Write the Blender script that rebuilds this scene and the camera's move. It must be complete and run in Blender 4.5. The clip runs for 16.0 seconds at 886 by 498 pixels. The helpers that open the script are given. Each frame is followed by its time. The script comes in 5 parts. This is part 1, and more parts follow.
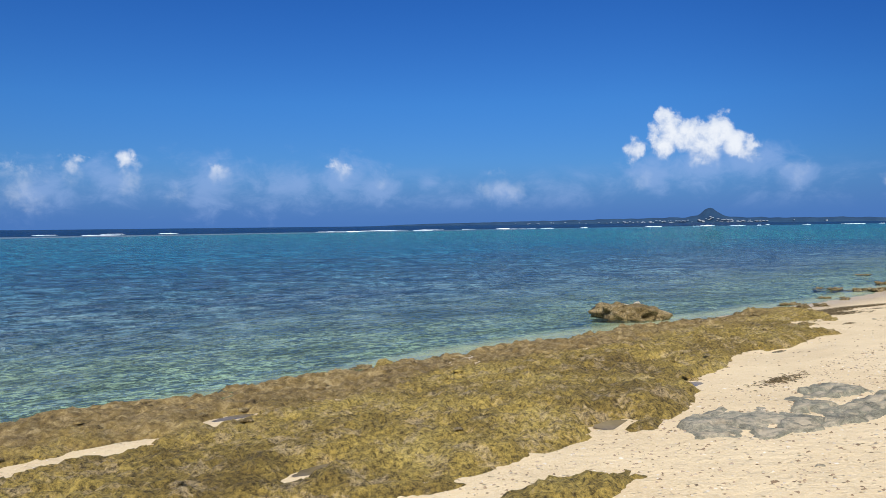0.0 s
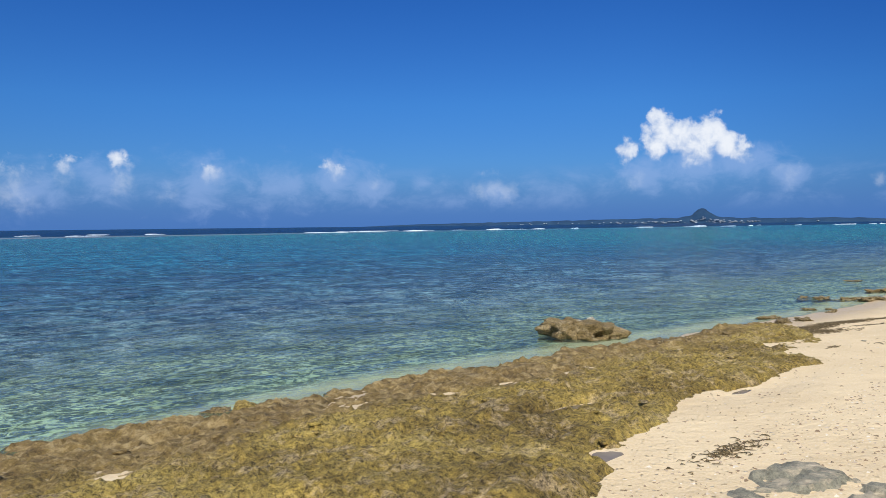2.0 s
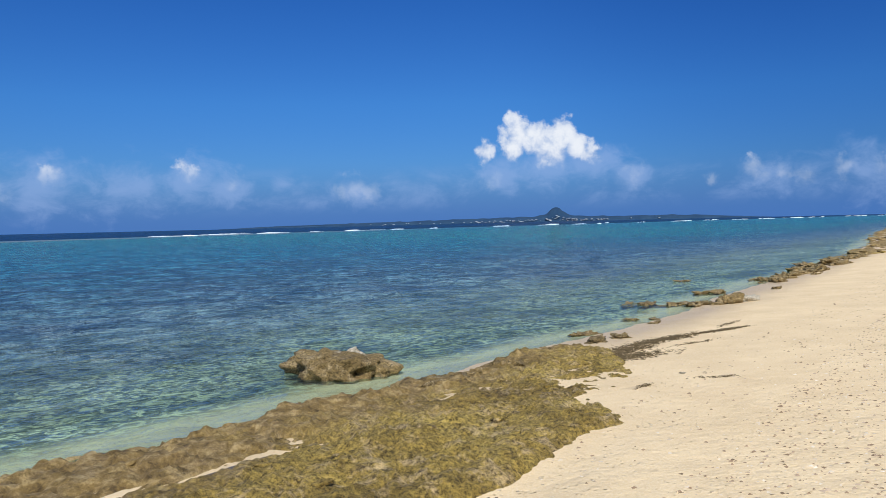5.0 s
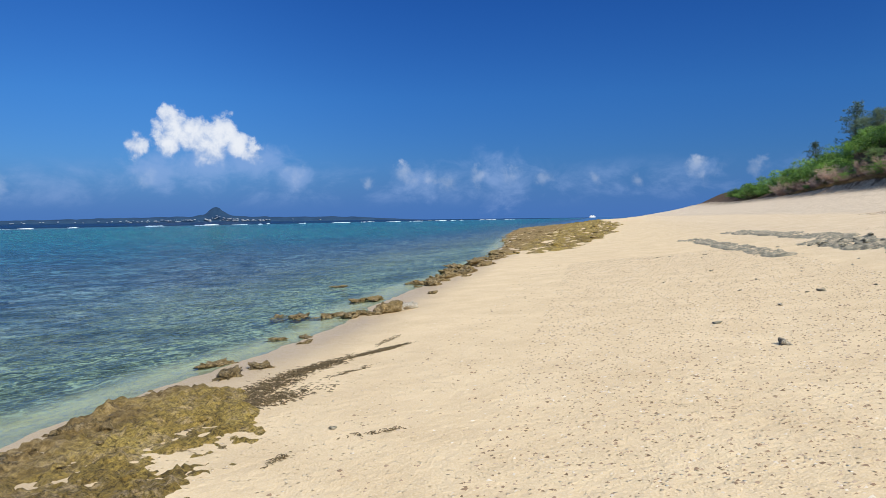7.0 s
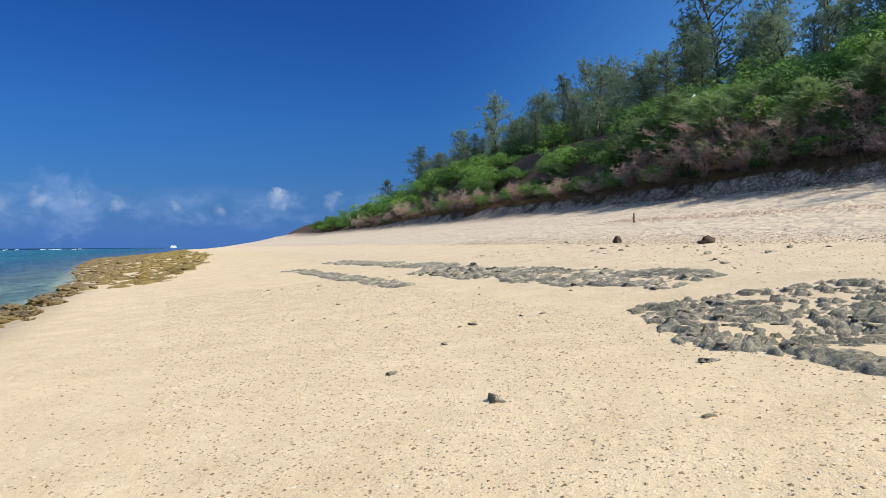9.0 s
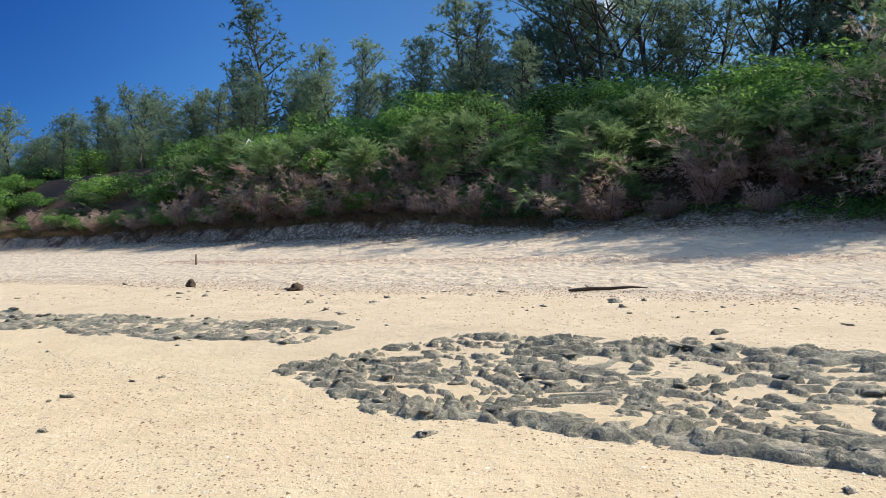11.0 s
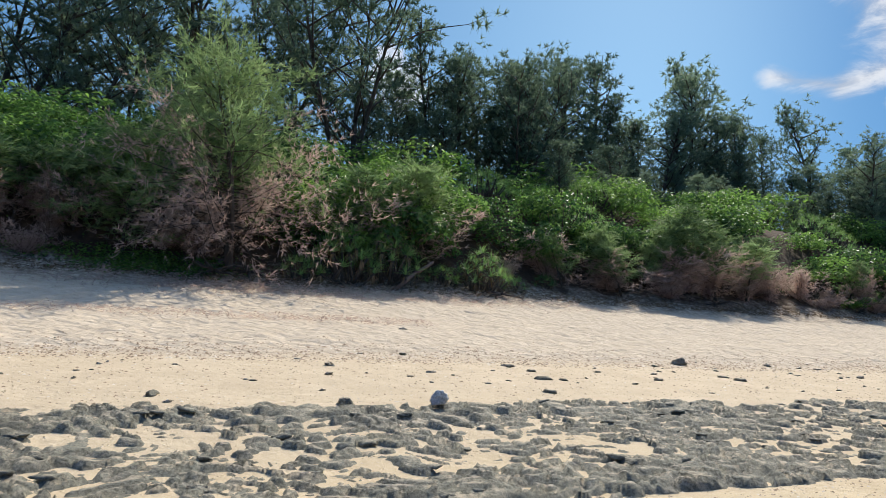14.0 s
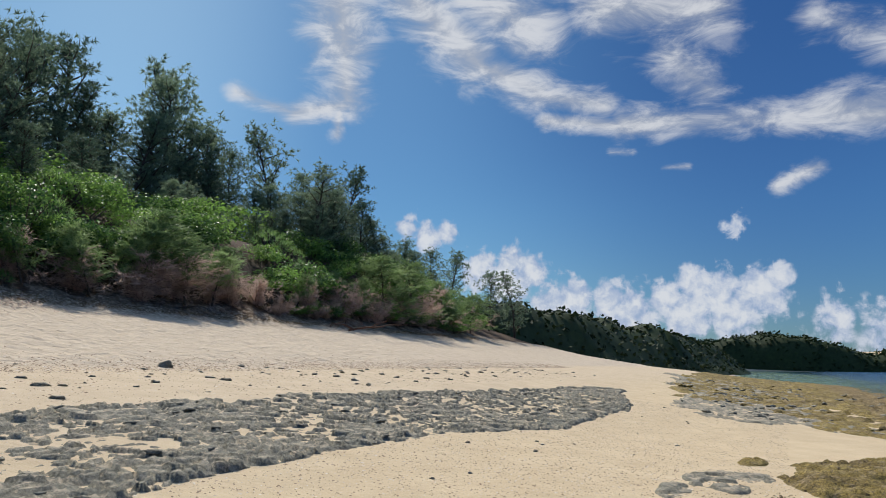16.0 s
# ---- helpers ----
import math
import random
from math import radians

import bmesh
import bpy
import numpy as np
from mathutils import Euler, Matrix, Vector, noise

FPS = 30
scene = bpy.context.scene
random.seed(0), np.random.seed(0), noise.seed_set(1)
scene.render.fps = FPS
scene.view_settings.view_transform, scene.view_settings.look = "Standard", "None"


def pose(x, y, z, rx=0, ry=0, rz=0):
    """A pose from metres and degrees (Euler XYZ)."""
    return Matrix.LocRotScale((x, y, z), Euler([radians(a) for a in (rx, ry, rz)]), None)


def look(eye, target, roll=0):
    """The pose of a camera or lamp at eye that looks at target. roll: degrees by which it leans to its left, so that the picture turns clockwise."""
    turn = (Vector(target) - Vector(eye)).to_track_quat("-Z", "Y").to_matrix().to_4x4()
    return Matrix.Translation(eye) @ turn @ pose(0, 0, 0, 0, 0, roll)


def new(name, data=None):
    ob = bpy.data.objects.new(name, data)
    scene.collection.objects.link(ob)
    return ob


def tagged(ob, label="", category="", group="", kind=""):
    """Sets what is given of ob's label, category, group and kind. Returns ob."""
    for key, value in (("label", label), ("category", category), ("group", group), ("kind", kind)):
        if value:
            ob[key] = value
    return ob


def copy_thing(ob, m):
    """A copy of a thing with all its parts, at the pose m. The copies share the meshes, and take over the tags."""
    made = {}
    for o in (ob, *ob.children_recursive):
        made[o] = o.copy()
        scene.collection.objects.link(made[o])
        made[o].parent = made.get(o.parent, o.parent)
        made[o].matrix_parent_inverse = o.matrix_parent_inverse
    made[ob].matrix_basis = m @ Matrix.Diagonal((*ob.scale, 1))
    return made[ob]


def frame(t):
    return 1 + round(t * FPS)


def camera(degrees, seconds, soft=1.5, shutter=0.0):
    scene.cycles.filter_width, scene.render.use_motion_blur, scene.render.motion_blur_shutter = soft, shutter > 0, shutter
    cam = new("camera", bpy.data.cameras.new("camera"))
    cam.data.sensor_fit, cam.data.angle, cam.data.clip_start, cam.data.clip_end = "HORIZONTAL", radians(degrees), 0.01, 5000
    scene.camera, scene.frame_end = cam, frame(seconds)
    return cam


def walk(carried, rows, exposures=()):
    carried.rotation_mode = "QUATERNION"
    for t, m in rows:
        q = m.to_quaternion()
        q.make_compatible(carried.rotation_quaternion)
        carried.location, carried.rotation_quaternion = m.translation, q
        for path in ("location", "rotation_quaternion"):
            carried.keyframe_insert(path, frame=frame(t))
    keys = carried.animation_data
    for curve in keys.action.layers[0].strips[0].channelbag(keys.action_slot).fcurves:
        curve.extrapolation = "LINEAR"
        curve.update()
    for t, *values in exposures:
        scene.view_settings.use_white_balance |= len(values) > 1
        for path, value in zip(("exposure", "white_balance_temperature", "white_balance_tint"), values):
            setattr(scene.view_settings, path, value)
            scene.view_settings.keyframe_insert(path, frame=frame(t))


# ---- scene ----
cam = camera(61.6, 16.0, soft=0.8)
PATH = [
    (0, (0.227, 0.499, 1.866), (0.18, 2.498, 1.802), -0.6),
    (0.5, (0.457, 1.043, 1.88), (0.399, 3.041, 1.817), -0.5),
    (1, (0.758, 1.614, 1.871), (0.699, 3.612, 1.809), -0.6),
    (1.5, (1.051, 2.135, 1.887), (1.004, 4.134, 1.824), -0.7),
    (2, (1.393, 2.575, 1.903), (1.364, 4.574, 1.84), -0.6),
    (2.5, (1.722, 3.122, 1.912), (1.719, 5.121, 1.849), -0.7),
    (3, (2.105, 3.628, 1.896), (2.126, 5.627, 1.832), -0.8),
    (3.2, (2.245, 3.816, 1.891), (2.274, 5.815, 1.828), -0.9),
    (5.3, (3.465, 6.027, 1.878), (3.909, 7.976, 1.808), -1.1),
    (5.5, (3.573, 6.266, 1.867), (4.098, 8.195, 1.793), -0.9),
    (6, (3.896, 6.775, 1.844), (4.627, 8.635, 1.769), -1.0),
    (6.5, (4.193, 7.308, 1.852), (5.135, 9.071, 1.772), -0.8),
    (7, (4.528, 7.837, 1.855), (5.683, 9.467, 1.774), -0.7),
    (7.5, (4.846, 8.347, 1.848), (6.204, 9.813, 1.775), -0.6),
    (8, (5.206, 8.89, 1.848), (6.755, 10.155, 1.79), -0.6),
    (8.5, (5.552, 9.421, 1.817), (7.26, 10.461, 1.779), -0.4),
    (8.7, (5.733, 9.639, 1.801), (7.496, 10.582, 1.775), -0.4),
    (10.8, (7.048, 11.408, 1.884), (9.026, 11.131, 1.986), 1.3),
    (11, (7.225, 11.55, 1.881), (9.178, 11.132, 1.997), 1.3),
    (11.5, (7.646, 11.923, 1.889), (9.491, 11.164, 2.041), 1.5),
    (12, (8.015, 12.23, 1.923), (9.7, 11.169, 2.105), 1.7),
    (12.5, (8.428, 12.532, 1.946), (9.9, 11.195, 2.161), 1.8),
    (13, (8.843, 12.846, 1.948), (10.064, 11.282, 2.196), 1.8),
    (13.5, (9.249, 13.119, 1.953), (10.19, 11.375, 2.223), 1.7),
    (14, (9.6, 13.401, 1.97), (10.229, 11.524, 2.255), 1.4),
    (14.5, (9.887, 13.695, 1.975), (10.177, 11.738, 2.27), 1.2),
    (15, (10.118, 13.981, 1.978), (10.051, 12.005, 2.279), 0.8),
    (15.5, (10.311, 14.259, 1.96), (9.897, 12.326, 2.265), 0.5),
    (16, (10.56, 14.625, 1.98), (9.81, 12.796, 2.288), 0.2),
]
# Timing of the picture's brightness on the way (seconds, stops).
EXPOSURES = [(0.0, 0.26), (5.5, 0.22), (7.0, 0.2), (8.5, 0.22), (11.0, 0.36), (13.0, 0.31), (14.5, 0.13), (16.0, -0.12)]
walk(cam, [(t, look(e, g, r)) for t, e, g, r in PATH], EXPOSURES)

# ---- light ----
SUN_AZ, SUN_EL = 184.0, 46.0          # clockwise from +y, above the horizon
sun_way = Vector((math.sin(radians(SUN_AZ)) * math.cos(radians(SUN_EL)), math.cos(radians(SUN_AZ)) * math.cos(radians(SUN_EL)), math.sin(radians(SUN_EL))))
sun = new("sun", bpy.data.lights.new("sun", "SUN"))
sun.data.energy, sun.data.angle, sun.data.color = 4.25, radians(0.55), (1.0, 0.95, 0.86)
sun.matrix_world = look(sun_way * 60, (0, 0, 0))


class Nodes:
    """Short hands for a node tree."""

    def __init__(self, tree):
        self.tree, self.nodes, self.links = tree, tree.nodes, tree.links

    def add(self, kind, **inputs):
        n = self.nodes.new(kind)
        for key, value in inputs.items():
            self.put(n, key, value)
        return n

    def put(self, n, key, value):
        socket = n.inputs[int(key[1:]) if key[0] == "i" and key[1:].isdigit() else key.replace("_", " ")]
        if isinstance(value, bpy.types.NodeSocket):
            self.links.new(value, socket)
        else:
            socket.default_value = value

    def math(self, op, a, b=0.0, clamp=False):
        n = self.nodes.new("ShaderNodeMath")
        n.operation, n.use_clamp = op, clamp
        self.put(n, "i0", a)
        self.put(n, "i1", b)
        return n.outputs[0]

    def vec(self, op, a, b=(0, 0, 0), out=0):
        n = self.nodes.new("ShaderNodeVectorMath")
        n.operation = op
        self.put(n, "i0", a)
        self.put(n, "i1", b)
        return n.outputs[out]

    def mix(self, fac, a, b, blend="MIX"):
        n = self.nodes.new("ShaderNodeMix")
        n.data_type, n.blend_type = "RGBA", blend
        self.put(n, "i0", fac)
        self.put(n, "i6", a)
        self.put(n, "i7", b)
        return n.outputs[2]

    def step(self, x, lo, hi, a=0.0, b=1.0):
        n = self.nodes.new("ShaderNodeMapRange")
        n.interpolation_type = "SMOOTHSTEP"
        for k, v in enumerate((x, lo, hi, a, b)):
            self.put(n, "i%d" % k, v)
        return n.outputs[0]

    def noise(self, at, scale, detail=4.0, rough=0.55, warp=0.0):
        n = self.nodes.new("ShaderNodeTexNoise")
        self.put(n, "Vector", at)
        self.put(n, "Scale", scale)
        self.put(n, "Detail", detail)
        self.put(n, "Roughness", rough)
        self.put(n, "Distortion", warp)
        return n.outputs[0]

    def voronoi(self, at, scale, feature="F1", out="Distance"):
        n = self.nodes.new("ShaderNodeTexVoronoi")
        n.feature = feature
        self.put(n, "Vector", at)
        self.put(n, "Scale", scale)
        return n.outputs[out]

    def ramp(self, fac, stops):
        n = self.nodes.new("ShaderNodeValToRGB")
        el = n.color_ramp.elements
        while len(el) < len(stops):
            el.new(0.5)
        for e, (p, c) in zip(el, stops):
            e.position, e.color = p, (*c, 1)
        self.put(n, "Fac", fac)
        return n.outputs[0]


def rgb(*c):
    return (*c, 1.0)


# Sky: clear blue with a low bank of cumulus out at sea and torn cloud towards the sun.
world = bpy.data.worlds.new("sky")
scene.world = world
world.use_nodes = True
w = Nodes(world.node_tree)
w.nodes.clear()
sky = w.nodes.new("ShaderNodeTexSky")
sky.sky_type, sky.sun_disc = "NISHITA", False
sky.sun_elevation, sky.sun_rotation = radians(SUN_EL), radians(SUN_AZ)
sky.air_density, sky.dust_density, sky.ozone_density, sky.altitude = 1.0, 0.3, 5.0, 0
way = w.add("ShaderNodeTexCoord").outputs["Generated"]
split = w.add("ShaderNodeSeparateXYZ", Vector=way)
up = split.outputs[2]


def toward(az, el):
    a, e = radians(az), radians(el)
    return Vector((math.sin(a) * math.cos(e), math.cos(a) * math.cos(e), math.sin(e)))


def bank(puffs, stretch):
    """How far each way lies inside a cloud: puffs of (azimuth, elevation, half width in degrees, fullness)."""
    flat = w.vec("MULTIPLY", way, (1, 1, stretch))
    total = None
    for az, el, r, full in puffs:
        c = toward(az, el)
        far = w.vec("DISTANCE", flat, (c.x, c.y, c.z * stretch), out=1)
        g = w.math("MULTIPLY", w.math("SUBTRACT", 1.0, w.math("DIVIDE", far, radians(r))), full)
        total = g if total is None else w.math("MAXIMUM", total, g)
    return total


def strokes(bands, stretch):
    """The same for drawn-out cloud: (azimuth, elevation, azimuth, elevation, half width in degrees, fullness) of each streak."""
    flat = w.vec("MULTIPLY", way, (1, 1, stretch))
    total = None
    for az0, el0, az1, el1, r, full in bands:
        a, b = toward(az0, el0), toward(az1, el1)
        a, b = Vector((a.x, a.y, a.z * stretch)), Vector((b.x, b.y, b.z * stretch))
        run = b - a
        off = w.vec("SUBTRACT", flat, tuple(a))
        f = w.math("DIVIDE", w.vec("DOT_PRODUCT", off, tuple(run), out=1), max(run.length_squared, 1e-6), True)
        step_on = w.add("ShaderNodeVectorMath")
        step_on.operation = "SCALE"
        w.put(step_on, "i0", tuple(run))
        w.put(step_on, "Scale", f)
        far = w.vec("DISTANCE", off, step_on.outputs[0], out=1)
        g = w.math("MULTIPLY", w.math("SUBTRACT", 1.0, w.math("DIVIDE", far, radians(r))), full)
        total = g if total is None else w.math("MAXIMUM", total, g)
    return total


# cumulus with hard tops out at sea, then over the land towards the sun
SEA_PUFFS = [(15.3, 7.6, 0.79, .9), (15.7, 6.7, 1.3, 1), (16.9, 6.2, 1.5, 1), (18.9, 6.4, 1.4, 1), (18.0, 5.6, 1.7, .95), (20.0, 5.6, 1.1, .9), (13.1, 5.4, 0.95, .8), (15.2, 5.7, 1.3, .8), (20.9, 5.1, 0.95, .6), (24.1, 3.1, 1.1, .6), (13.4, 3.2, 0.84, .5),
             (3.0, 2.9, 1.3, .8), (2.2, 2.6, 0.95, .7), (4.1, 2.5, 1, .6), (-5.8, 3.2, 0.73, .65), (-17.9, 3.9, 0.95, .8), (-24.3, 5.0, 0.84, .6), (-24.2, 3.3, 1, .85), (-27.8, 4.0, 1.1, .6), (-30.9, 2.8, 1.8, .65), (-21.0, 2.4, 0.84, .6), (-9.2, 4.3, 0.84, .5)]
SEA_PUFFS2 = [(32.4, 3.6, 0.78, .75), (33.2, 3.0, 0.96, .65), (34.2, 2.9, 0.78, .6), (29.6, 2.9, 0.58, .65), (35.8, 2.8, 0.88, .7), (38.2, 3.2, 0.96, .7), (40.4, 3.2, 1, .75), (43.1, 2.9, 0.78, .65), (47.0, 2.8, 0.58, .55), (50.0, 2.7, 0.58, .6), (54.1, 3.7, 0.78, .65), (58.4, 3.5, 0.78, .6), (54.8, 3.3, 0.88, .5)]
LAND_PUFFS = [(-138.9, 5.9, 1.6, 1), (-137.2, 5.3, 2, 1), (-134.8, 5.8, 1.5, 1), (-133.3, 6.2, 1.2, 1), (-134.2, 5.0, 2, 1), (-140.9, 4.9, 1.5, 1), (-136.3, 3.9, 2.4, 1), (-139.4, 3.7, 2.4, 1), (-152.2, 7.8, 1.5, 1), (-150.8, 7.1, 1.4, 1), (-154.8, 7.1, 1.8, 1), (-152.6, 6.3, 2.2, 1),
              (-158.9, 9.7, 1.4, .9), (-157.4, 10.1, 0.99, .9), (-160.5, 10.5, 1.1, .8), (-147.5, 5.0, 1.8, .95), (-145.0, 4.8, 1.8, .95), (-148.8, 4.2, 2.6, .9), (-143.6, 3.8, 2.6, .9), (-129.8, 3.2, 1.9, .6), (-127.2, 2.4, 2.2, .6), (156.8, 21.4, 2.1, 1), (158.1, 20.2, 2, .9), (-136.0, 10.0, 0.99, .6)]
# hazy bodies under the tops
HAZE_PUFFS = [(17.6, 4.2, 3.4, 1), (20.6, 4.2, 2.6, .95), (14.4, 3.6, 2.2, .8), (22.2, 4.7, 1.6, .8), (24.2, 3.4, 1.8, .8), (-9, 3.6, 3.0, .85), (-6.5, 3.0, 2.4, .8), (-13.5, 3.0, 3.4, .7), (-19, 3.2, 3.4, .7), (-25.5, 3.4, 2.6, .7), (-30, 2.8, 3, .7), (-2.6, 3.1, 1.4, .6), (3.2, 2.5, 2.0, .6), (39.5, 2.9, 3.2, .6), (33.5, 2.9, 2.4, .6), (54, 3.4, 1.4, .5)]
TORN = [(-166.3, 29, -165.8, 24.0, 3.6, 1), (-165.8, 24.0, -165.4, 20.0, 2.4, .9), (-165.6, 19.6, -169.5, 18.8, 1.3, .9), (-169.5, 18.8, -174, 20.0, .9, .75), (-166.0, 19.4, -166.1, 17.4, .8, .8), (-161, 28, -155, 23.0, 2.8, 1), (-157, 29, -150.5, 25, 3.8, .85), (-155.0, 22.8, -150, 20.6, 1.9, .95),
        (-150, 20.4, -145, 19.4, 1.4, .85), (-145, 26.4, -137, 25.6, 3.2, .9), (-139.8, 22.4, -137.4, 20.0, 2.2, .75)]
TORN2 = [(-149.6, 18.5, -142.5, 17.6, .9, 1), (-143.6, 17.9, -126, 16.6, 1.55, 1.05), (-130, 17.3, -116, 16.8, 2.0, .9), (-129.5, 23.5, -124.5, 20.8, 1.7, .6), (-132.9, 12.6, -130.2, 13.7, .8, .8), (-140.8, 14.5, -138.9, 14.5, .35, .55), (-144.6, 15.9, -143, 15.8, .4, .5), (-160, 34, -140, 33, 6, .9), (114.4, 23.6, 114.8, 20.6, 1.5, .7)]
sunward = w.step(w.vec("DOT_PRODUCT", way, tuple(Vector((sun_way.x, sun_way.y, 0)).normalized()), out=1), -0.5, 0.6)
far_sea = w.math("MAXIMUM", bank(SEA_PUFFS, 1.0), bank(SEA_PUFFS2, 1.0))
cum = w.math("MAXIMUM", far_sea, bank(LAND_PUFFS, 1.0))
curl = w.noise(way, 55.0, 7.0, 0.6, 0.2)
lobes = w.voronoi(w.vec("ADD", way, w.vec("MULTIPLY", w.add("ShaderNodeCombineXYZ", X=curl, Y=curl, Z=curl).outputs[0], (0.012, 0.012, 0.012))), 75.0, "SMOOTH_F1")
mass = w.math("ADD", cum, w.math("ADD", w.math("MULTIPLY", w.math("SUBTRACT", curl, 0.5), 1.5), w.math("MULTIPLY", w.math("SUBTRACT", 0.45, lobes), 0.5)))
soft_noise = w.noise(w.vec("MULTIPLY", way, (1, 1, 1.5)), 26.0, 6.0, 0.6, 0.4)
body_mass = w.math("ADD", bank(HAZE_PUFFS, 1.5), w.math("MULTIPLY", w.math("SUBTRACT", soft_noise, 0.5), 1.9))
veil = w.math("MULTIPLY", w.math("MULTIPLY", w.step(up, 0.012, 0.035), w.step(up, 0.05, 0.085, 1.0, 0.0)), w.step(w.noise(w.vec("MULTIPLY", way, (1, 1, 2.0)), 11.0, 7.0, 0.62, 0.3), 0.44, 0.70, 0.0, 0.35))
hazy = w.math("MAXIMUM", w.step(body_mass, -0.15, 0.8, 0.0, 0.5), w.math("MULTIPLY", veil, w.math("SUBTRACT", 1.0, sunward)))
fade = w.math("MAXIMUM", w.step(up, 0.06, 0.09, 0.2, 1.0), sunward)
cover = w.math("MULTIPLY", w.math("MULTIPLY", w.step(mass, -0.05, w.math("ADD", w.math("MULTIPLY", fade, -0.45), 0.85), 0.0, 0.95), fade), 1.0)
lit_top = w.math("ADD", w.math("MULTIPLY", w.step(mass, 0.2, 0.9), 0.45), w.math("MULTIPLY", w.step(curl, 0.34, 0.62), 0.55))
puff_light = w.mix(lit_top, rgb(0.36, 0.46, 0.66), rgb(0.74, 0.77, 0.82))
torn = w.math("MAXIMUM", strokes(TORN, 1.0), strokes(TORN2, 1.0))
drawn = w.vec("MULTIPLY", way, (1, 1, 2.6))
wisp = w.noise(drawn, 13.0, 9.0, 0.62, 0.5)
tmass = w.math("ADD", torn, w.math("MULTIPLY", w.math("SUBTRACT", wisp, 0.5), 1.9))
tcover = w.step(tmass, -0.05, 1.05, 0.0, 0.9)
SKY_STRENGTH = 0.064
bright = w.add("ShaderNodeVectorMath")
bright.operation = "SCALE"
w.put(bright, "i0", sky.outputs[0])
w.put(bright, "Scale", SKY_STRENGTH)
# the unseen sky overhead is raised well past clear blue, as added fill light
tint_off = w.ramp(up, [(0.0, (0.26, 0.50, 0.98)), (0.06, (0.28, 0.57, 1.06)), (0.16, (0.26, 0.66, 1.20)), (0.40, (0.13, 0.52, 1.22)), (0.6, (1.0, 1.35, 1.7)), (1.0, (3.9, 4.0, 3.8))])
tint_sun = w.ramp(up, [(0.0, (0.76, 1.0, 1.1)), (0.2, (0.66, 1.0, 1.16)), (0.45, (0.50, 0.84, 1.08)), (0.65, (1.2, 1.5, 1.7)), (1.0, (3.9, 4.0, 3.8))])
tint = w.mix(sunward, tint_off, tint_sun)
sunside = w.vec("DOT_PRODUCT", way, tuple(Vector((sun_way.x, sun_way.y, 0)).normalized()), out=1)
beam = w.math("MULTIPLY", w.step(sunside, -0.5, -0.08), w.step(sunside, 0.45, 0.85, 1.0, 0.0))
tint = w.mix(1.0, tint, w.mix(beam, rgb(1, 1, 1), rgb(1.9, 1.65, 1.4)), "MULTIPLY")
glow = w.step(w.vec("DOT_PRODUCT", way, tuple(sun_way), out=1), 0.78, 1.0)
tint = w.mix(1.0, tint, w.mix(glow, rgb(1, 1, 1), rgb(1.6, 1.4, 1.2)), "MULTIPLY")
deep = w.step(w.vec("DOT_PRODUCT", way, tuple(toward(50, 14)), out=1), 0.80, 0.99)
tint = w.mix(1.0, tint, w.mix(deep, rgb(1, 1, 1), rgb(0.70, 0.78, 0.86)), "MULTIPLY")
past = w.step(w.vec("DOT_PRODUCT", way, tuple(toward(-98, 15)), out=1), 0.50, 0.92)
tint = w.mix(1.0, tint, w.mix(past, rgb(1, 1, 1), rgb(0.38, 0.50, 0.70)), "MULTIPLY")
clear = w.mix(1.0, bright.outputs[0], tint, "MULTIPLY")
bay = w.step(w.vec("DOT_PRODUCT", way, tuple(toward(160, 22)), out=1), 0.84, 0.985)
clear = w.mix(1.0, clear, w.mix(bay, rgb(1, 1, 1), rgb(2.1, 1.65, 1.32)), "MULTIPLY")
haze = w.mix(w.math("MULTIPLY", w.step(up, 0.0, 0.09, 0.85, 0.0), w.math("SUBTRACT", 1.0, sunward)), clear, rgb(0.055, 0.155, 0.44))
with_puffs = w.mix(cover, w.mix(hazy, haze, rgb(0.27, 0.39, 0.67)), puff_light)
with_all = w.mix(tcover, with_puffs, w.mix(w.step(wisp, 0.42, 0.62), rgb(0.44, 0.48, 0.56), rgb(0.72, 0.74, 0.78)))
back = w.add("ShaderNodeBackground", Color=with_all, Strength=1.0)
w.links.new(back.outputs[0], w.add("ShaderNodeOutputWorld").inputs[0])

# ---- the plan: T runs along the beach, S from the sea (minus) to the dune (plus) ----


def plan(T, S):
    return 0.685 * S + 0.729 * T, -0.729 * S + 0.685 * T


def lattice(ix, iy, seed):
    h = (ix.astype(np.int64) * 374761393 + iy.astype(np.int64) * 668265263 + seed * 974634541) & 0xFFFFFFFF
    h = ((h ^ (h >> 13)) * 1274126177) & 0xFFFFFFFF
    return ((h ^ (h >> 16)) & 0xFFFF) / 65535.0


def vnoise(x, y, seed=0):
    x, y = np.asarray(x, float), np.asarray(y, float)
    ix, iy = np.floor(x), np.floor(y)
    fx, fy = x - ix, y - iy
    fx, fy = fx * fx * (3 - 2 * fx), fy * fy * (3 - 2 * fy)
    a, b, c, d = lattice(ix, iy, seed), lattice(ix + 1, iy, seed), lattice(ix, iy + 1, seed), lattice(ix + 1, iy + 1, seed)
    return (a * (1 - fx) + b * fx) * (1 - fy) + (c * (1 - fx) + d * fx) * fy


def fbm(x, y, octaves=4, seed=0, gain=0.5):
    total, amp, norm = 0.0, 1.0, 0.0
    for k in range(octaves):
        total = total + amp * vnoise(x * 2**k + 17.3 * k, y * 2**k - 9.1 * k, seed + k)
        norm, amp = norm + amp, amp * gain
    return total / norm


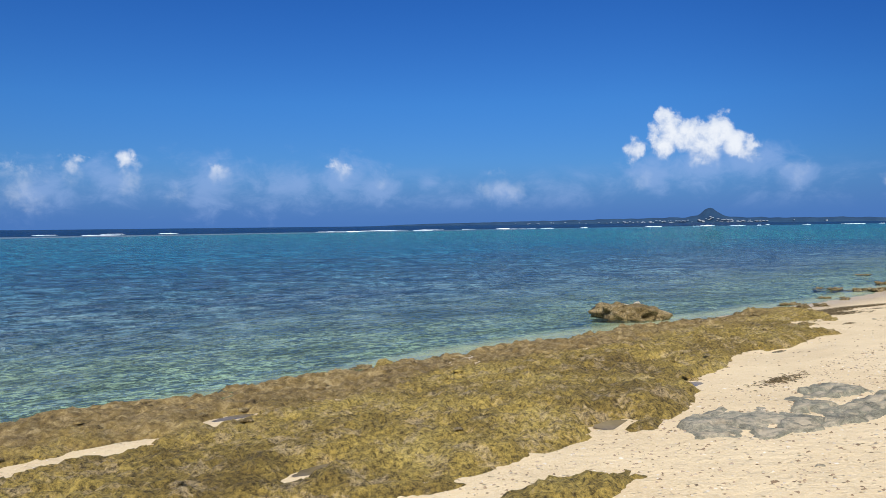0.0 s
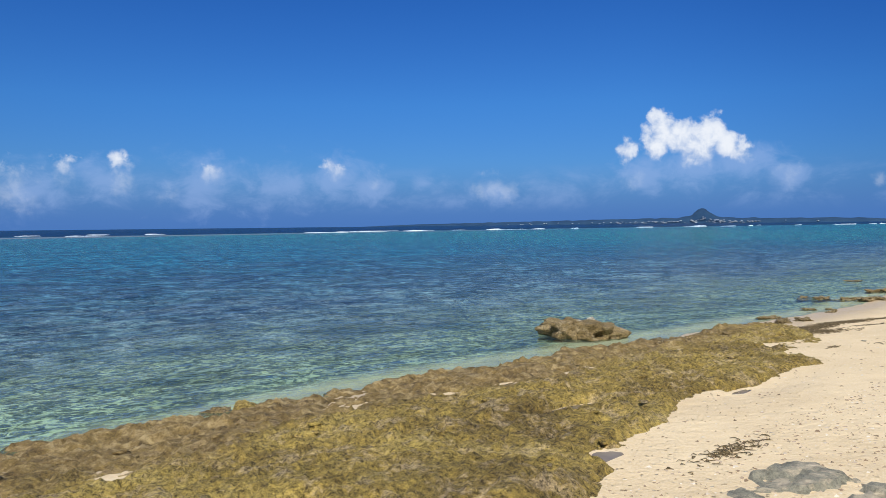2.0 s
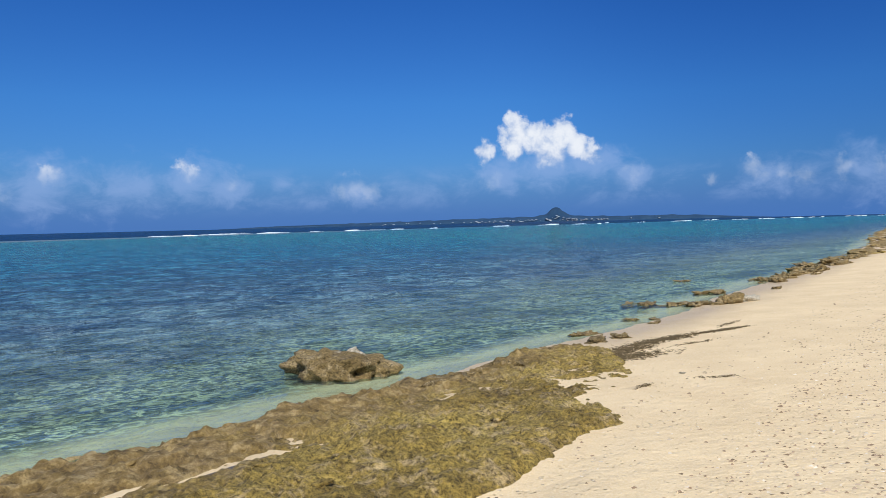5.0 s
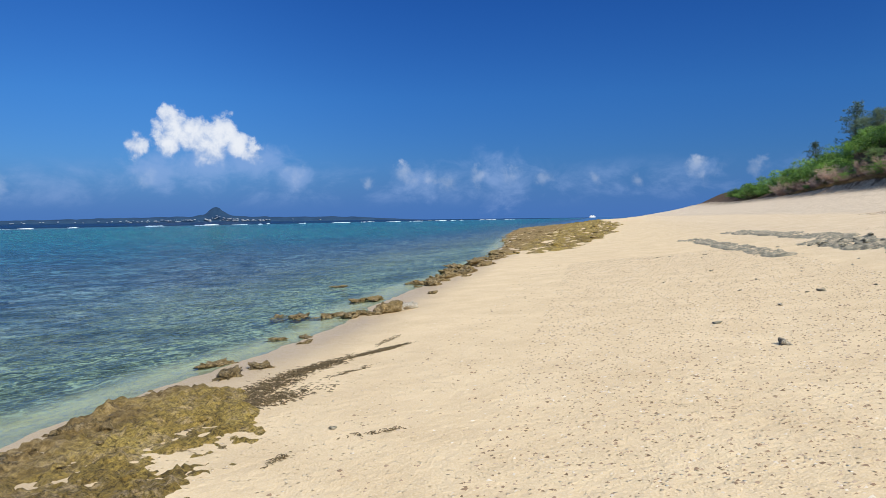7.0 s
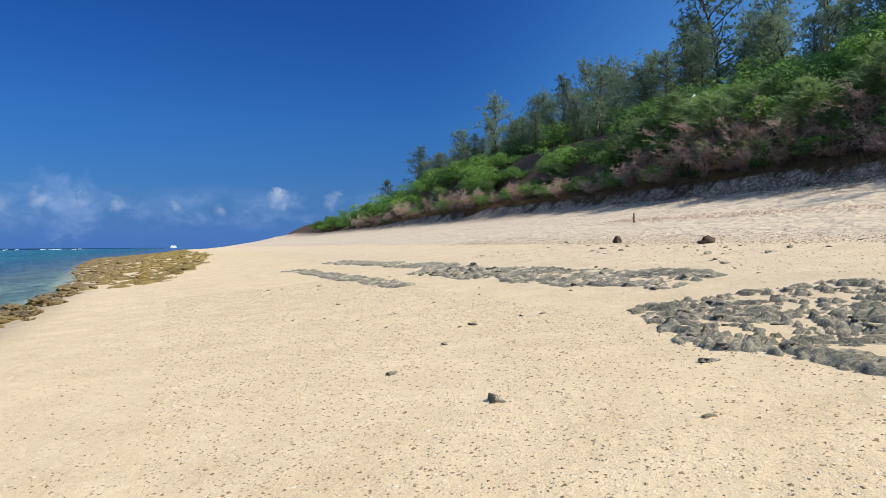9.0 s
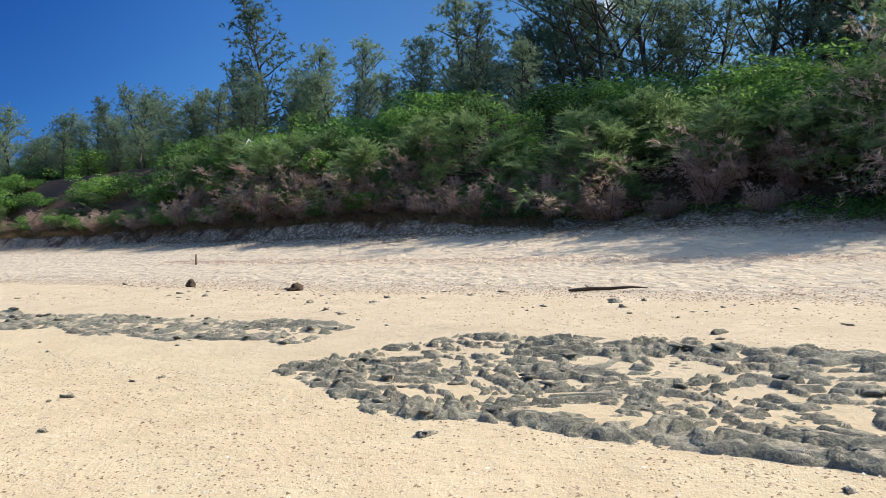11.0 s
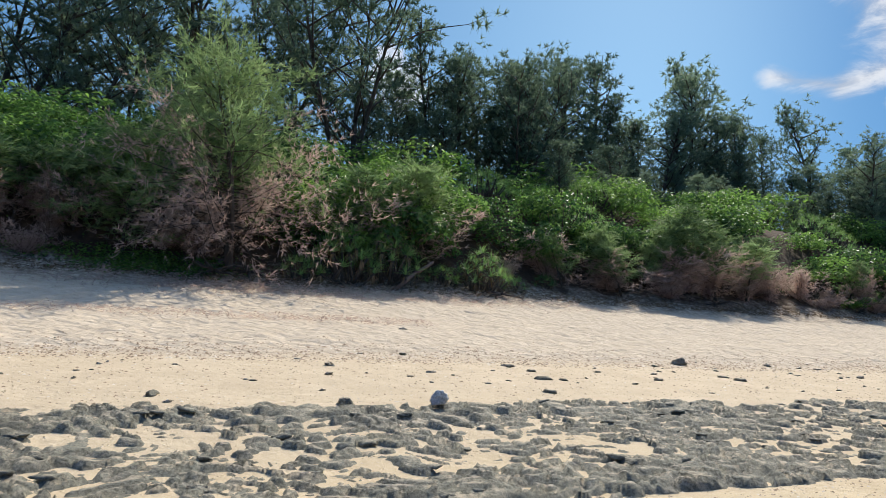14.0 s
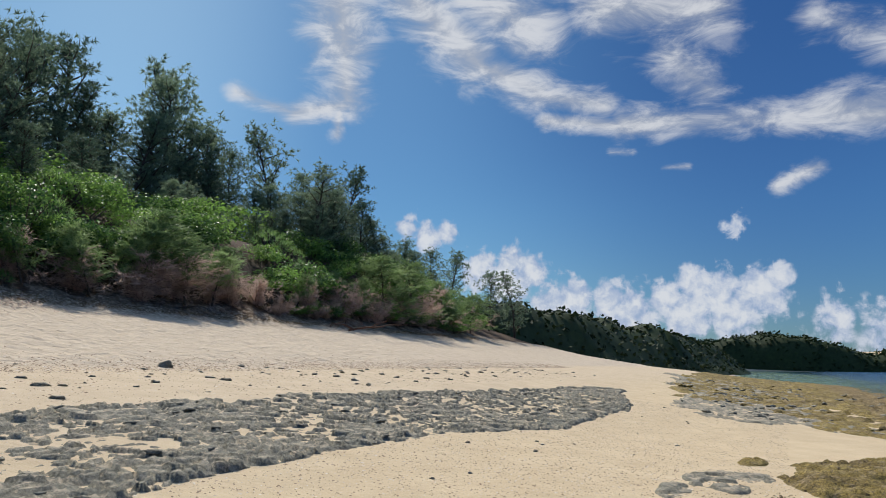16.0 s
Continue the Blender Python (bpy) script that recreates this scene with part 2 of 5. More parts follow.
def smooth(x, lo, hi):
    t = np.clip((np.asarray(x, float) - lo) / (hi - lo), 0, 1)
    return t * t * (3 - 2 * t)


SHORE_T = [-5000, -310, -298, -285, -215, -123, -84, -63, -20, 0, 10, 14, 20, 30, 45, 64, 94, 140, 200, 260, 400, 5000]
SHORE_S = [-400, -120, -40, 14, 9.5, 4.7, -4, -8, -8.2, -7.9, -7.8, -7.4, -7.0, -7.3, -7.4, -9, -12, -15, -9, 30, 250, 3000]
RISE_Q = [-5000, -340, -260, -200, -60, -20, -4, 0, 3.3, 4.4, 6.75, 8.6, 10.6, 13, 17.4, 21.8, 24.8, 28.6, 30.5, 32, 36, 38, 48, 70, 200, 5000]
RISE_Z = [-40, -30, -0.7, -1.5, -2, -0.9, -0.28, 0, 0.26, 0.35, 0.57, 0.75, 1.0, 1.4, 1.88, 2.6, 3.1, 3.95, 4.6, 5.4, 9.3, 10.4, 11.2, 12, 15, 20]


def ground_z(T, S, fine=True):
    T, S = np.asarray(T, float), np.asarray(S, float)
    shore = np.interp(T, SHORE_T, SHORE_S)
    wide = np.maximum(smooth(T, 150, 200), smooth(-T, 55, 75))
    part_way = np.maximum(1 - smooth(S, -3, 10), wide)
    q = S + 7.8 - (shore + 7.8) * part_way
    z = np.interp(q, RISE_Q, RISE_Z)
    z = z - 0.2 * np.exp(-((T - 1) ** 2 / 16 + (S + 0.5) ** 2 / 10))
    z = np.where(z > 4.2, 4.2 + (z - 4.2) * (1 - 0.6 * smooth(-T, 36, 62)) * (1 - 0.5 * smooth(T, 95, 150)), z)
    # shallow wet gutter between the platform and the sand
    z = z - 0.05 * np.exp(-(((T - 10.1) / 1.1) ** 2 + ((S + 4.22) / 0.22) ** 2))
    # eroded bank under the scrub
    z = z + 0.55 * smooth(S + 1.2 * fbm(T * 0.3, S * 0, 2, 5), 22.4, 23.0) * smooth(T, 26, 34) * (1 - smooth(T, 85, 110))
    if fine:
        near = 1 - smooth(np.abs(T - 10), 60, 120)
        z = z + near * 0.05 * (fbm(T * 0.25, S * 0.35, 3, 11) - 0.5)
        dry = smooth(S, 9.3, 11) * (1 - smooth(S, 24, 27))
        z = z + near * dry * 0.15 * (fbm(T * 1.9, S * 2.6, 3, 21, 0.6) - 0.5)
        z = z + near * 0.015 * (fbm(T * 3, S * 4, 2, 31) - 0.5)
    return z


def stand(T, S, sink=0.0):
    x, y = plan(T, S)
    return x, y, float(ground_z(T, S)) - sink


# ---- mesh helpers ----
def mesh_of(name, verts, faces, mats=(), smooth_faces=False, index=None):
    me = bpy.data.meshes.new(name)
    me.from_pydata([tuple(v) for v in verts], [], [tuple(f) for f in faces])
    for m in mats:
        me.materials.append(m)
    if smooth_faces:
        me.polygons.foreach_set("use_smooth", [True] * len(me.polygons))
    if index is not None:
        me.polygons.foreach_set("material_index", index)
    me.update()
    return me


def tri_mesh(name, verts, tris, mat, smooth_faces=False):
    """A mesh from arrays of corners and triangles."""
    me = bpy.data.meshes.new(name)
    v, t = np.asarray(verts, np.float32), np.asarray(tris, np.int32)
    me.vertices.add(len(v))
    me.vertices.foreach_set("co", v.ravel())
    me.loops.add(t.size)
    me.loops.foreach_set("vertex_index", t.ravel())
    me.polygons.add(len(t))
    me.polygons.foreach_set("loop_start", np.arange(0, t.size, t.shape[1], dtype=np.int32))
    me.update(calc_edges=True)
    me.materials.append(mat)
    if smooth_faces:
        me.polygons.foreach_set("use_smooth", [True] * len(t))
    return me


def thing(name, data, label, category, group="", kind="", at=None):
    ob = new(name, data)
    if at is not None:
        ob.matrix_world = at
    return tagged(ob, label, category, group, kind)


def part(name, data, parent, label="", at=None):
    ob = new(name, data)
    ob.parent = parent
    if at is not None:
        ob.matrix_basis = at
    return tagged(ob, label) if label else ob


def sheet(name, ts, ss, zs, mat, keep=None):
    """A sheet over the plan: a grid of T and S values with heights zs[T, S]; keep: a mask of the corners that count."""
    T, S = np.meshgrid(ts, ss, indexing="ij")
    x, y = plan(T, S)
    v = np.stack([x, y, zs], -1).reshape(-1, 3)
    n, m = T.shape
    k = np.arange(n * m).reshape(n, m)
    q = np.stack([k[:-1, :-1], k[1:, :-1], k[1:, 1:], k[:-1, 1:]], -1).reshape(-1, 4)[:, ::-1]
    if keep is not None:
        kk = keep.reshape(-1)
        q = q[kk[q].any(1)]
        used = np.unique(q)
        back_index = np.full(len(v), -1)
        back_index[used] = np.arange(len(used))
        v, q = v[used], back_index[q]
    return tri_mesh(name, v, q, mat, True)


def tube(points, radii, sides=7):
    """Corners and quads of a tapered round limb along points."""
    P = [Vector(p) for p in points]
    verts, faces = [], []
    for i, p in enumerate(P):
        d = (P[min(i + 1, len(P) - 1)] - P[max(i - 1, 0)]).normalized()
        side = d.cross(Vector((0.31, 0.87, 0.38))).normalized()
        other = d.cross(side)
        for k in range(sides):
            a = 2 * math.pi * k / sides
            verts.append(p + (side * math.cos(a) + other * math.sin(a)) * radii[i])
    for i in range(len(P) - 1):
        for k in range(sides):
            a, b = i * sides + k, i * sides + (k + 1) % sides
            faces.append((a, b, b + sides, a + sides))
    faces.append(tuple(range(sides))[::-1])
    faces.append(tuple(len(verts) - sides + k for k in range(sides)))
    return verts, faces


def tubes_mesh(name, limbs, mat):
    verts, faces = [], []
    for points, radii, sides in limbs:
        v, f = tube(points, radii, sides)
        o = len(verts)
        verts += v
        faces += [tuple(i + o for i in q) for q in f]
    return mesh_of(name, verts, faces, [mat], True)


# ---- materials ----
def material(name):
    m = bpy.data.materials.new(name)
    m.use_nodes = True
    n = Nodes(m.node_tree)
    bsdf = n.nodes["Principled BSDF"]
    return m, n, bsdf


def bump(n, bsdf, height, distance, strength=1.0):
    b = n.add("ShaderNodeBump", Height=height, Distance=distance, Strength=strength)
    n.links.new(b.outputs[0], bsdf.inputs["Normal"])


def place(n):
    return n.add("ShaderNodeNewGeometry").outputs["Position"]


def s_of(n, at):
    return n.vec("DOT_PRODUCT", at, (0.685, -0.729, 0), out=1)


def t_of(n, at):
    return n.vec("DOT_PRODUCT", at, (0.729, 0.685, 0), out=1)


def sand_material():
    m, n, b = material("coral_sand")
    at = place(n)
    S, T = s_of(n, at), t_of(n, at)
    wob = n.math("ADD", S, n.math("MULTIPLY", n.math("SUBTRACT", n.noise(at, 0.35, 4), 0.5), 2.4))
    damp = n.ramp(n.noise(at, 1.3, 5, 0.6), [(0.3, (0.555, 0.415, 0.255)), (0.7, (0.67, 0.52, 0.335))])
    dry = n.ramp(n.noise(at, 2.2, 6, 0.65), [(0.3, (0.49, 0.378, 0.258)), (0.7, (0.67, 0.54, 0.385))])
    low = n.ramp(n.noise(at, 1.3, 5, 0.6), [(0.3, (0.58, 0.425, 0.24)), (0.7, (0.695, 0.53, 0.315))])
    damp = n.mix(n.step(wob, 1.5, 6.0), low, damp)
    col = n.mix(n.step(wob, 9.0, 10.6), damp, dry)
    grain = n.noise(at, 60, 3, 0.7)
    col = n.mix(n.step(grain, 0.35, 0.7, 0.0, 0.35), col, rgb(0.80, 0.68, 0.50))
    # crumbs of shell and coral, thicker in drifts
    drift = n.step(n.noise(n.vec("MULTIPLY", at, (1, 1, 1)), 0.55, 4), 0.34, 0.58)
    crumb = n.math("MULTIPLY", n.step(n.voronoi(at, 20), 0.12, 0.26, 1.0, 0.0), n.math("MULTIPLY", drift, n.step(n.noise(at, 9, 2), 0.45, 0.6)))
    shade_of = n.ramp(n.voronoi(at, 20, out="Color"), [(0.0, (0.24, 0.15, 0.07)), (0.45, (0.42, 0.28, 0.15)), (0.6, (0.85, 0.76, 0.62)), (1.0, (0.9, 0.84, 0.74))])
    col = n.mix(n.math("MULTIPLY", crumb, 0.9), col, shade_of)
    # leaf mould and soil under the scrub
    soil = n.ramp(n.noise(at, 3.0, 6, 0.7), [(0.25, (0.045, 0.030, 0.018)), (0.6, (0.12, 0.075, 0.045)), (0.8, (0.22, 0.16, 0.10))])
    edge = n.math("ADD", S, n.math("MULTIPLY", n.math("SUBTRACT", n.noise(at, 0.8, 5, 0.7), 0.5), 5.0))
    edge = n.math("ADD", edge, n.step(T, 27, 34, 0.0, 1.0))
    litter = n.math("MULTIPLY", n.step(edge, 19.5, 22.5), n.step(n.noise(at, 6, 4, 0.7), 0.36, 0.56))
    col = n.mix(n.math("MAXIMUM", n.math("MULTIPLY", litter, 0.8), n.step(edge, 22.6, 23.6)), col, soil)
    # sea bed: pale sand with dark weed and rubble
    bed = n.ramp(n.noise(n.vec("MULTIPLY", at, (0.8, 1.0, 1.0)), 0.28, 5, 0.6, 0.6), [(0.32, (0.10, 0.10, 0.065)), (0.5, (0.34, 0.31, 0.20)), (0.68, (0.50, 0.46, 0.33))])
    rubble = n.ramp(n.noise(at, 5.0, 5, 0.66, 1.4), [(0.42, (0.12, 0.16, 0.17)), (0.52, (0.6, 0.65, 0.62)), (0.58, (1.5, 1.6, 1.5))])
    bed = n.mix(1.0, bed, rubble, "MULTIPLY")
    height = n.add("ShaderNodeSeparateXYZ", Vector=at).outputs[2]
    col = n.mix(n.step(height, -0.10, -0.015, 1.0, 0.0), col, bed)
    wet = n.math("MULTIPLY", n.step(height, 0.02, 0.13, 1.0, 0.0), n.step(height, -0.05, 0.0))
    col = n.mix(n.math("MULTIPLY", wet, 0.6), col, rgb(0.36, 0.27, 0.17))
    n.put(b, "Base Color", col)
    n.put(b, "Roughness", n.math("SUBTRACT", 0.95, n.math("MULTIPLY", wet, 0.55)))
    n.put(b, "Specular IOR Level", 0.2)
    rough = n.math("ADD", n.math("MULTIPLY", n.noise(at, 7, 4, 0.6), 0.6), n.math("ADD", n.math("MULTIPLY", grain, 0.2), n.math("MULTIPLY", crumb, 0.7)))
    dimple = n.math("MULTIPLY", n.math("ADD", n.noise(n.vec("MULTIPLY", at, (1, 1, 0)), 3.2, 3, 0.5, 0.5), n.math("MULTIPLY", n.voronoi(n.vec("MULTIPLY", at, (1, 1, 0)), 4.5, "SMOOTH_F1"), 0.5)), n.step(wob, 9.4, 11.0))
    rough = n.math("ADD", rough, n.math("MULTIPLY", dimple, 2.4))
    bump(n, b, rough, 0.05, 0.9)
    return m


def rock_material(name, stops, pale, pale_amount, scale=1.0, rough=0.85, depth=0.06, shore=False, speckle=1.0, dust=0.0):
    """Stone with two scales of colour and a pitted surface."""
    m, n, b = material(name)
    at = place(n)
    big = n.noise(at, 0.9 * scale, 6, 0.68, 0.1)
    fine = n.noise(at, 14 * scale, 6, 0.7)
    col = n.ramp(n.math("ADD", n.math("MULTIPLY", big, 0.65), n.math("MULTIPLY", fine, 0.35)), stops)
    pits = n.noise(at, 10 * scale, 6, 0.78, 0.15)
    col = n.mix(n.step(pits, 0.30, 0.40, 0.7, 0.0), col, rgb(stops[0][1][0] * 0.45, stops[0][1][1] * 0.45, stops[0][1][2] * 0.45))
    col = n.mix(n.math("MULTIPLY", n.step(n.noise(at, 3.1 * scale, 7, 0.8, 0.15), 0.50, 0.62), pale_amount), col, rgb(*pale))
    col = n.mix(speckle, col, n.ramp(n.noise(at, 26 * scale, 6, 0.85), [(0.40, (0.24, 0.22, 0.20)), (0.5, (0.95, 0.95, 0.95)), (0.60, (1.55, 1.5, 1.45))]), "MULTIPLY")
    if shore:
        # brown and tan rubble towards the water, black weed at its very edge
        reach = n.math("ADD", s_of(n, at), n.math("MULTIPLY", n.math("SUBTRACT", n.noise(at, 0.7, 5, 0.65), 0.5), 3.5))
        rubble = n.ramp(n.noise(at, 7.0, 6, 0.75), [(0.34, (0.055, 0.033, 0.013)), (0.5, (0.22, 0.145, 0.055)), (0.66, (0.46, 0.34, 0.17))])
        col = n.mix(n.step(reach, -7.2, -6.0, 0.85, 0.0), col, rubble)
    if dust:
        # blown sand lying on the level tops
        level = n.add("ShaderNodeSeparateXYZ", Vector=n.add("ShaderNodeNewGeometry").outputs["Normal"]).outputs[2]
        lie = n.math("MULTIPLY", n.step(level, 0.90, 0.99), n.step(n.noise(at, 5.0, 5, 0.7, 0.5), 0.46, 0.60))
        col = n.mix(n.math("MULTIPLY", lie, dust), col, rgb(0.62, 0.49, 0.33))
    n.put(b, "Base Color", col)
    n.put(b, "Roughness", rough)
    n.put(b, "Specular IOR Level", 0.3)
    bump(n, b, n.math("ADD", n.math("MULTIPLY", fine, 0.6), n.math("ADD", n.math("MULTIPLY", pits, 1.0), n.math("MULTIPLY", n.noise(at, 45 * scale, 3, 0.7), 0.25))), depth, 1.0)
    return m


def water_material():
    m, n, b = material("sea_water")
    n.nodes.remove(b)
    at = place(n)
    S, T = s_of(n, at), t_of(n, at)
    flat = n.vec("MULTIPLY", at, (1, 1, 0))
    comb = n.add("ShaderNodeCombineXYZ", X=n.math("MULTIPLY", T, 0.33), Y=S, Z=0.0).outputs[0]
    blot = n.noise(comb, 0.06, 5, 0.6, 0.8)
    out = n.math("ADD", n.math("MULTIPLY", S, -1.0), n.math("MULTIPLY", n.math("SUBTRACT", blot, 0.5), 18.0))
    body = n.ramp(n.math("DIVIDE", out, 260.0), [(0.025, (0.13, 0.165, 0.15)), (0.05, (0.055, 0.095, 0.11)), (0.085, (0.022, 0.066, 0.105)), (0.17, (0.010, 0.078, 0.130)), (0.40, (0.010, 0.086, 0.130)), (0.72, (0.018, 0.10, 0.145))])
    body = n.mix(n.math("MULTIPLY", n.step(T, 25, 120), n.step(S, -14, -28)), body, rgb(0.010, 0.105, 0.118))
    weed = n.math("MULTIPLY", n.step(n.noise(flat, 0.10, 6, 0.7, 0.6), 0.44, 0.62), n.math("MULTIPLY", n.step(S, -48, -26, 0.35, 1.0), n.step(S, -12, -8.5, 1.0, 0.3)))
    body = n.mix(n.math("MULTIPLY", weed, 0.62), body, rgb(0.018, 0.038, 0.072))
    body = n.mix(n.step(T, -110, -60, 0.9, 0.0), body, rgb(0.035, 0.085, 0.16))
    # light and dark faces of the ripples, painted into the body colour at two scales
    ripple_tone = n.noise(n.add("ShaderNodeCombineXYZ", X=n.math("MULTIPLY", T, 0.9), Y=S, Z=0.0).outputs[0], 2.1, 7, 0.82, 0.9)
    body = n.mix(1.0, body, n.ramp(ripple_tone, [(0.42, (0.18, 0.26, 0.38)), (0.5, (1.0, 1.0, 1.0)), (0.58, (2.5, 2.2, 1.9))]), "MULTIPLY")
    swell_tone = n.noise(flat, 0.55, 7, 0.8, 0.5)
    body = n.mix(1.0, body, n.ramp(swell_tone, [(0.40, (0.40, 0.50, 0.60)), (0.5, (1.05, 1.05, 1.05)), (0.60, (1.8, 1.65, 1.5))]), "MULTIPLY")
    # caustics painted as pale wavering lines over the shallows
    caustic_line = n.math("ABSOLUTE", n.math("SUBTRACT", n.noise(flat, 2.4, 4, 0.6, 1.8), 0.5))
    caustic = n.math("MULTIPLY", n.step(caustic_line, 0.004, 0.035, 1.0, 0.0), n.math("MULTIPLY", n.step(S, -30, -9), n.step(n.noise(flat, 0.9, 3), 0.42, 0.58)))
    body = n.mix(n.math("MULTIPLY", caustic, 0.55), body, rgb(0.42, 0.52, 0.48))
    # the reef flat runs dry and brown; past it the water is deep
    reef = n.math("SUBTRACT", n.math("ADD", S, 188.0), n.math("MULTIPLY", n.math("MAXIMUM", n.math("SUBTRACT", T, 250.0), 0.0), 0.12))
    reef = n.math("ADD", reef, n.math("MULTIPLY", n.math("SUBTRACT", n.noise(comb, 0.03, 3), 0.5), 30.0))
    on_reef = n.math("MULTIPLY", n.step(reef, -26, -12), n.step(reef, 2, 10, 1.0, 0.0))
    body = n.mix(n.math("MULTIPLY", on_reef, n.step(T, 150, 420, 0.75, 0.1)), body, rgb(0.20, 0.17, 0.14))
    body = n.mix(n.step(reef, -32, -24, 1.0, 0.0), body, rgb(0.004, 0.022, 0.065))
    thick = n.math("MULTIPLY", n.step(n.math("ADD", n.math("MULTIPLY", S, -0.8), n.math("MULTIPLY", out, 0.2)), 7.2, 17.0, 0.10, 0.93), 1.0)
    see = n.add("ShaderNodeBsdfTransparent", Color=rgb(0.62, 0.90, 0.90))
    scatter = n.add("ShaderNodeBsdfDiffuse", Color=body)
    inside = n.add("ShaderNodeMixShader", i0=thick, i1=see.outputs[0], i2=scatter.outputs[0])
    # ripples: short crests that run along the beach
    rip = n.add("ShaderNodeCombineXYZ", X=n.math("MULTIPLY", T, 0.55), Y=S, Z=0.0).outputs[0]
    h = n.math("ADD", n.math("MULTIPLY", n.noise(rip, 2.6, 4, 0.6, 0.6), 0.55), n.math("ADD", n.math("MULTIPLY", n.noise(rip, 9.0, 3, 0.6, 0.5), 0.14), n.math("MULTIPLY", n.noise(rip, 0.5, 3, 0.5), 1.0)))
    bmp = n.add("ShaderNodeBump", Height=h, Distance=0.22, Strength=1.0)
    gloss = n.add("ShaderNodeBsdfGlossy", Color=rgb(1, 1, 1), Roughness=0.06, Normal=bmp.outputs[0])
    fres = n.add("ShaderNodeFresnel", IOR=1.333, Normal=bmp.outputs[0])
    mixed = n.add("ShaderNodeMixShader", i0=n.math("MULTIPLY", fres.outputs[0], n.step(reef, -32, -24, 0.22, 0.58)), i1=inside.outputs[0], i2=gloss.outputs[0])
    n.links.new(bmp.outputs[0], scatter.inputs["Normal"])
    n.links.new(mixed.outputs[0], n.nodes["Material Output"].inputs[0])
    return m


def leaf_material(name, dark, light, rough=0.55, through_light=0.25, spread=0.12, gloss=0.12):
    """Foliage: colour varies from plant to plant and from leaf to leaf, and lets some light through."""
    m, n, b = material(name)
    info = n.add("ShaderNodeObjectInfo").outputs["Random"]
    isle = n.add("ShaderNodeNewGeometry").outputs["Random Per Island"]
    at = n.add("ShaderNodeTexCoord").outputs["Object"]
    f = n.math("ADD", n.math("MULTIPLY", isle, 0.5), n.math("MULTIPLY", n.noise(at, 0.9, 3), 0.55))
    f = n.math("ADD", f, n.math("MULTIPLY", n.math("SUBTRACT", info, 0.5), spread * 2))
    col = n.ramp(f, [(0.15, dark), (0.85, light)])
    n.put(b, "Base Color", col)
    n.put(b, "Roughness", rough)
    n.put(b, "Specular IOR Level", gloss)
    lit = n.add("ShaderNodeBsdfTranslucent", Color=col)
    both = n.add("ShaderNodeMixShader", i0=through_light, i1=b.outputs[0], i2=lit.outputs[0])
    n.links.new(both.outputs[0], n.nodes["Material Output"].inputs[0])
    return m


def plain_material(name, dark, light, scale=6.0, rough=0.8, depth=0.02, stretch=(1, 1, 1)):
    m, n, b = material(name)
    at = n.vec("MULTIPLY", n.add("ShaderNodeTexCoord").outputs["Object"], stretch)
    f = n.noise(at, scale, 6, 0.65, 0.3)
    n.put(b, "Base Color", n.ramp(f, [(0.3, dark), (0.7, light)]))
    n.put(b, "Roughness", rough)
    n.put(b, "Specular IOR Level", 0.3)
    bump(n, b, n.math("ADD", f, n.math("MULTIPLY", n.noise(at, scale * 5, 3, 0.7), 0.4)), depth, 0.9)
    return m


SAND = sand_material()
ALGAE = rock_material("algae_rock", [(0.30, (0.06, 0.038, 0.013)), (0.42, (0.165, 0.112, 0.026)), (0.52, (0.285, 0.202, 0.048)), (0.62, (0.375, 0.278, 0.075)), (0.78, (0.48, 0.365, 0.17))], (0.46, 0.35, 0.22), 0.5, 1.0, 0.8, 0.045, True)
GREY = rock_material("grey_beachrock", [(0.28, (0.075, 0.068, 0.048)), (0.42, (0.175, 0.162, 0.118)), (0.55, (0.265, 0.245, 0.175)), (0.8, (0.42, 0.37, 0.265))], (0.56, 0.47, 0.33), 0.45, 1.2, 0.8, 0.03, False, 0.45, 0.65)
BROWN_ROCK = rock_material("brown_rock", [(0.28, (0.06, 0.042, 0.02)), (0.5, (0.23, 0.165, 0.07)), (0.75, (0.40, 0.305, 0.15))], (0.46, 0.37, 0.23), 0.55, 1.6, 0.8, 0.05)
PALE_ROCK = rock_material("pale_coral_rock", [(0.28, (0.16, 0.13, 0.09)), (0.5, (0.42, 0.37, 0.28)), (0.75, (0.60, 0.55, 0.46))], (0.7, 0.66, 0.58), 0.5, 2.5, 0.9, 0.03)
SEA = water_material()
BARK = plain_material("bark", (0.05, 0.038, 0.028), (0.15, 0.12, 0.09), 5, 0.9, 0.03, (1, 1, 0.3))
DEAD_BARK = plain_material("dead_bark", (0.16, 0.10, 0.075), (0.30, 0.21, 0.16), 6, 0.9, 0.02, (1, 1, 0.3))
DRIFT = plain_material("weathered_wood", (0.035, 0.024, 0.016), (0.13, 0.085, 0.055), 7, 0.85, 0.02, (1, 0.25, 1))
NEEDLES = leaf_material("casuarina_needles", (0.07, 0.12, 0.08), (0.31, 0.40, 0.245), 0.5, 0.5, 0.25)
YOUNG = leaf_material("young_needles", (0.10, 0.175, 0.07), (0.38, 0.50, 0.20), 0.5, 0.55, 0.2)
DEAD = leaf_material("dead_needles", (0.36, 0.25, 0.195), (0.70, 0.53, 0.43), 0.8, 0.5, 0.25)
LEAF = leaf_material("broad_leaves", (0.035, 0.095, 0.028), (0.28, 0.47, 0.095), 0.42, 0.56, 0.25, 0.28)
STRAP = leaf_material("strap_leaves", (0.05, 0.13, 0.045), (0.36, 0.54, 0.17), 0.42, 0.58, 0.2, 0.25)
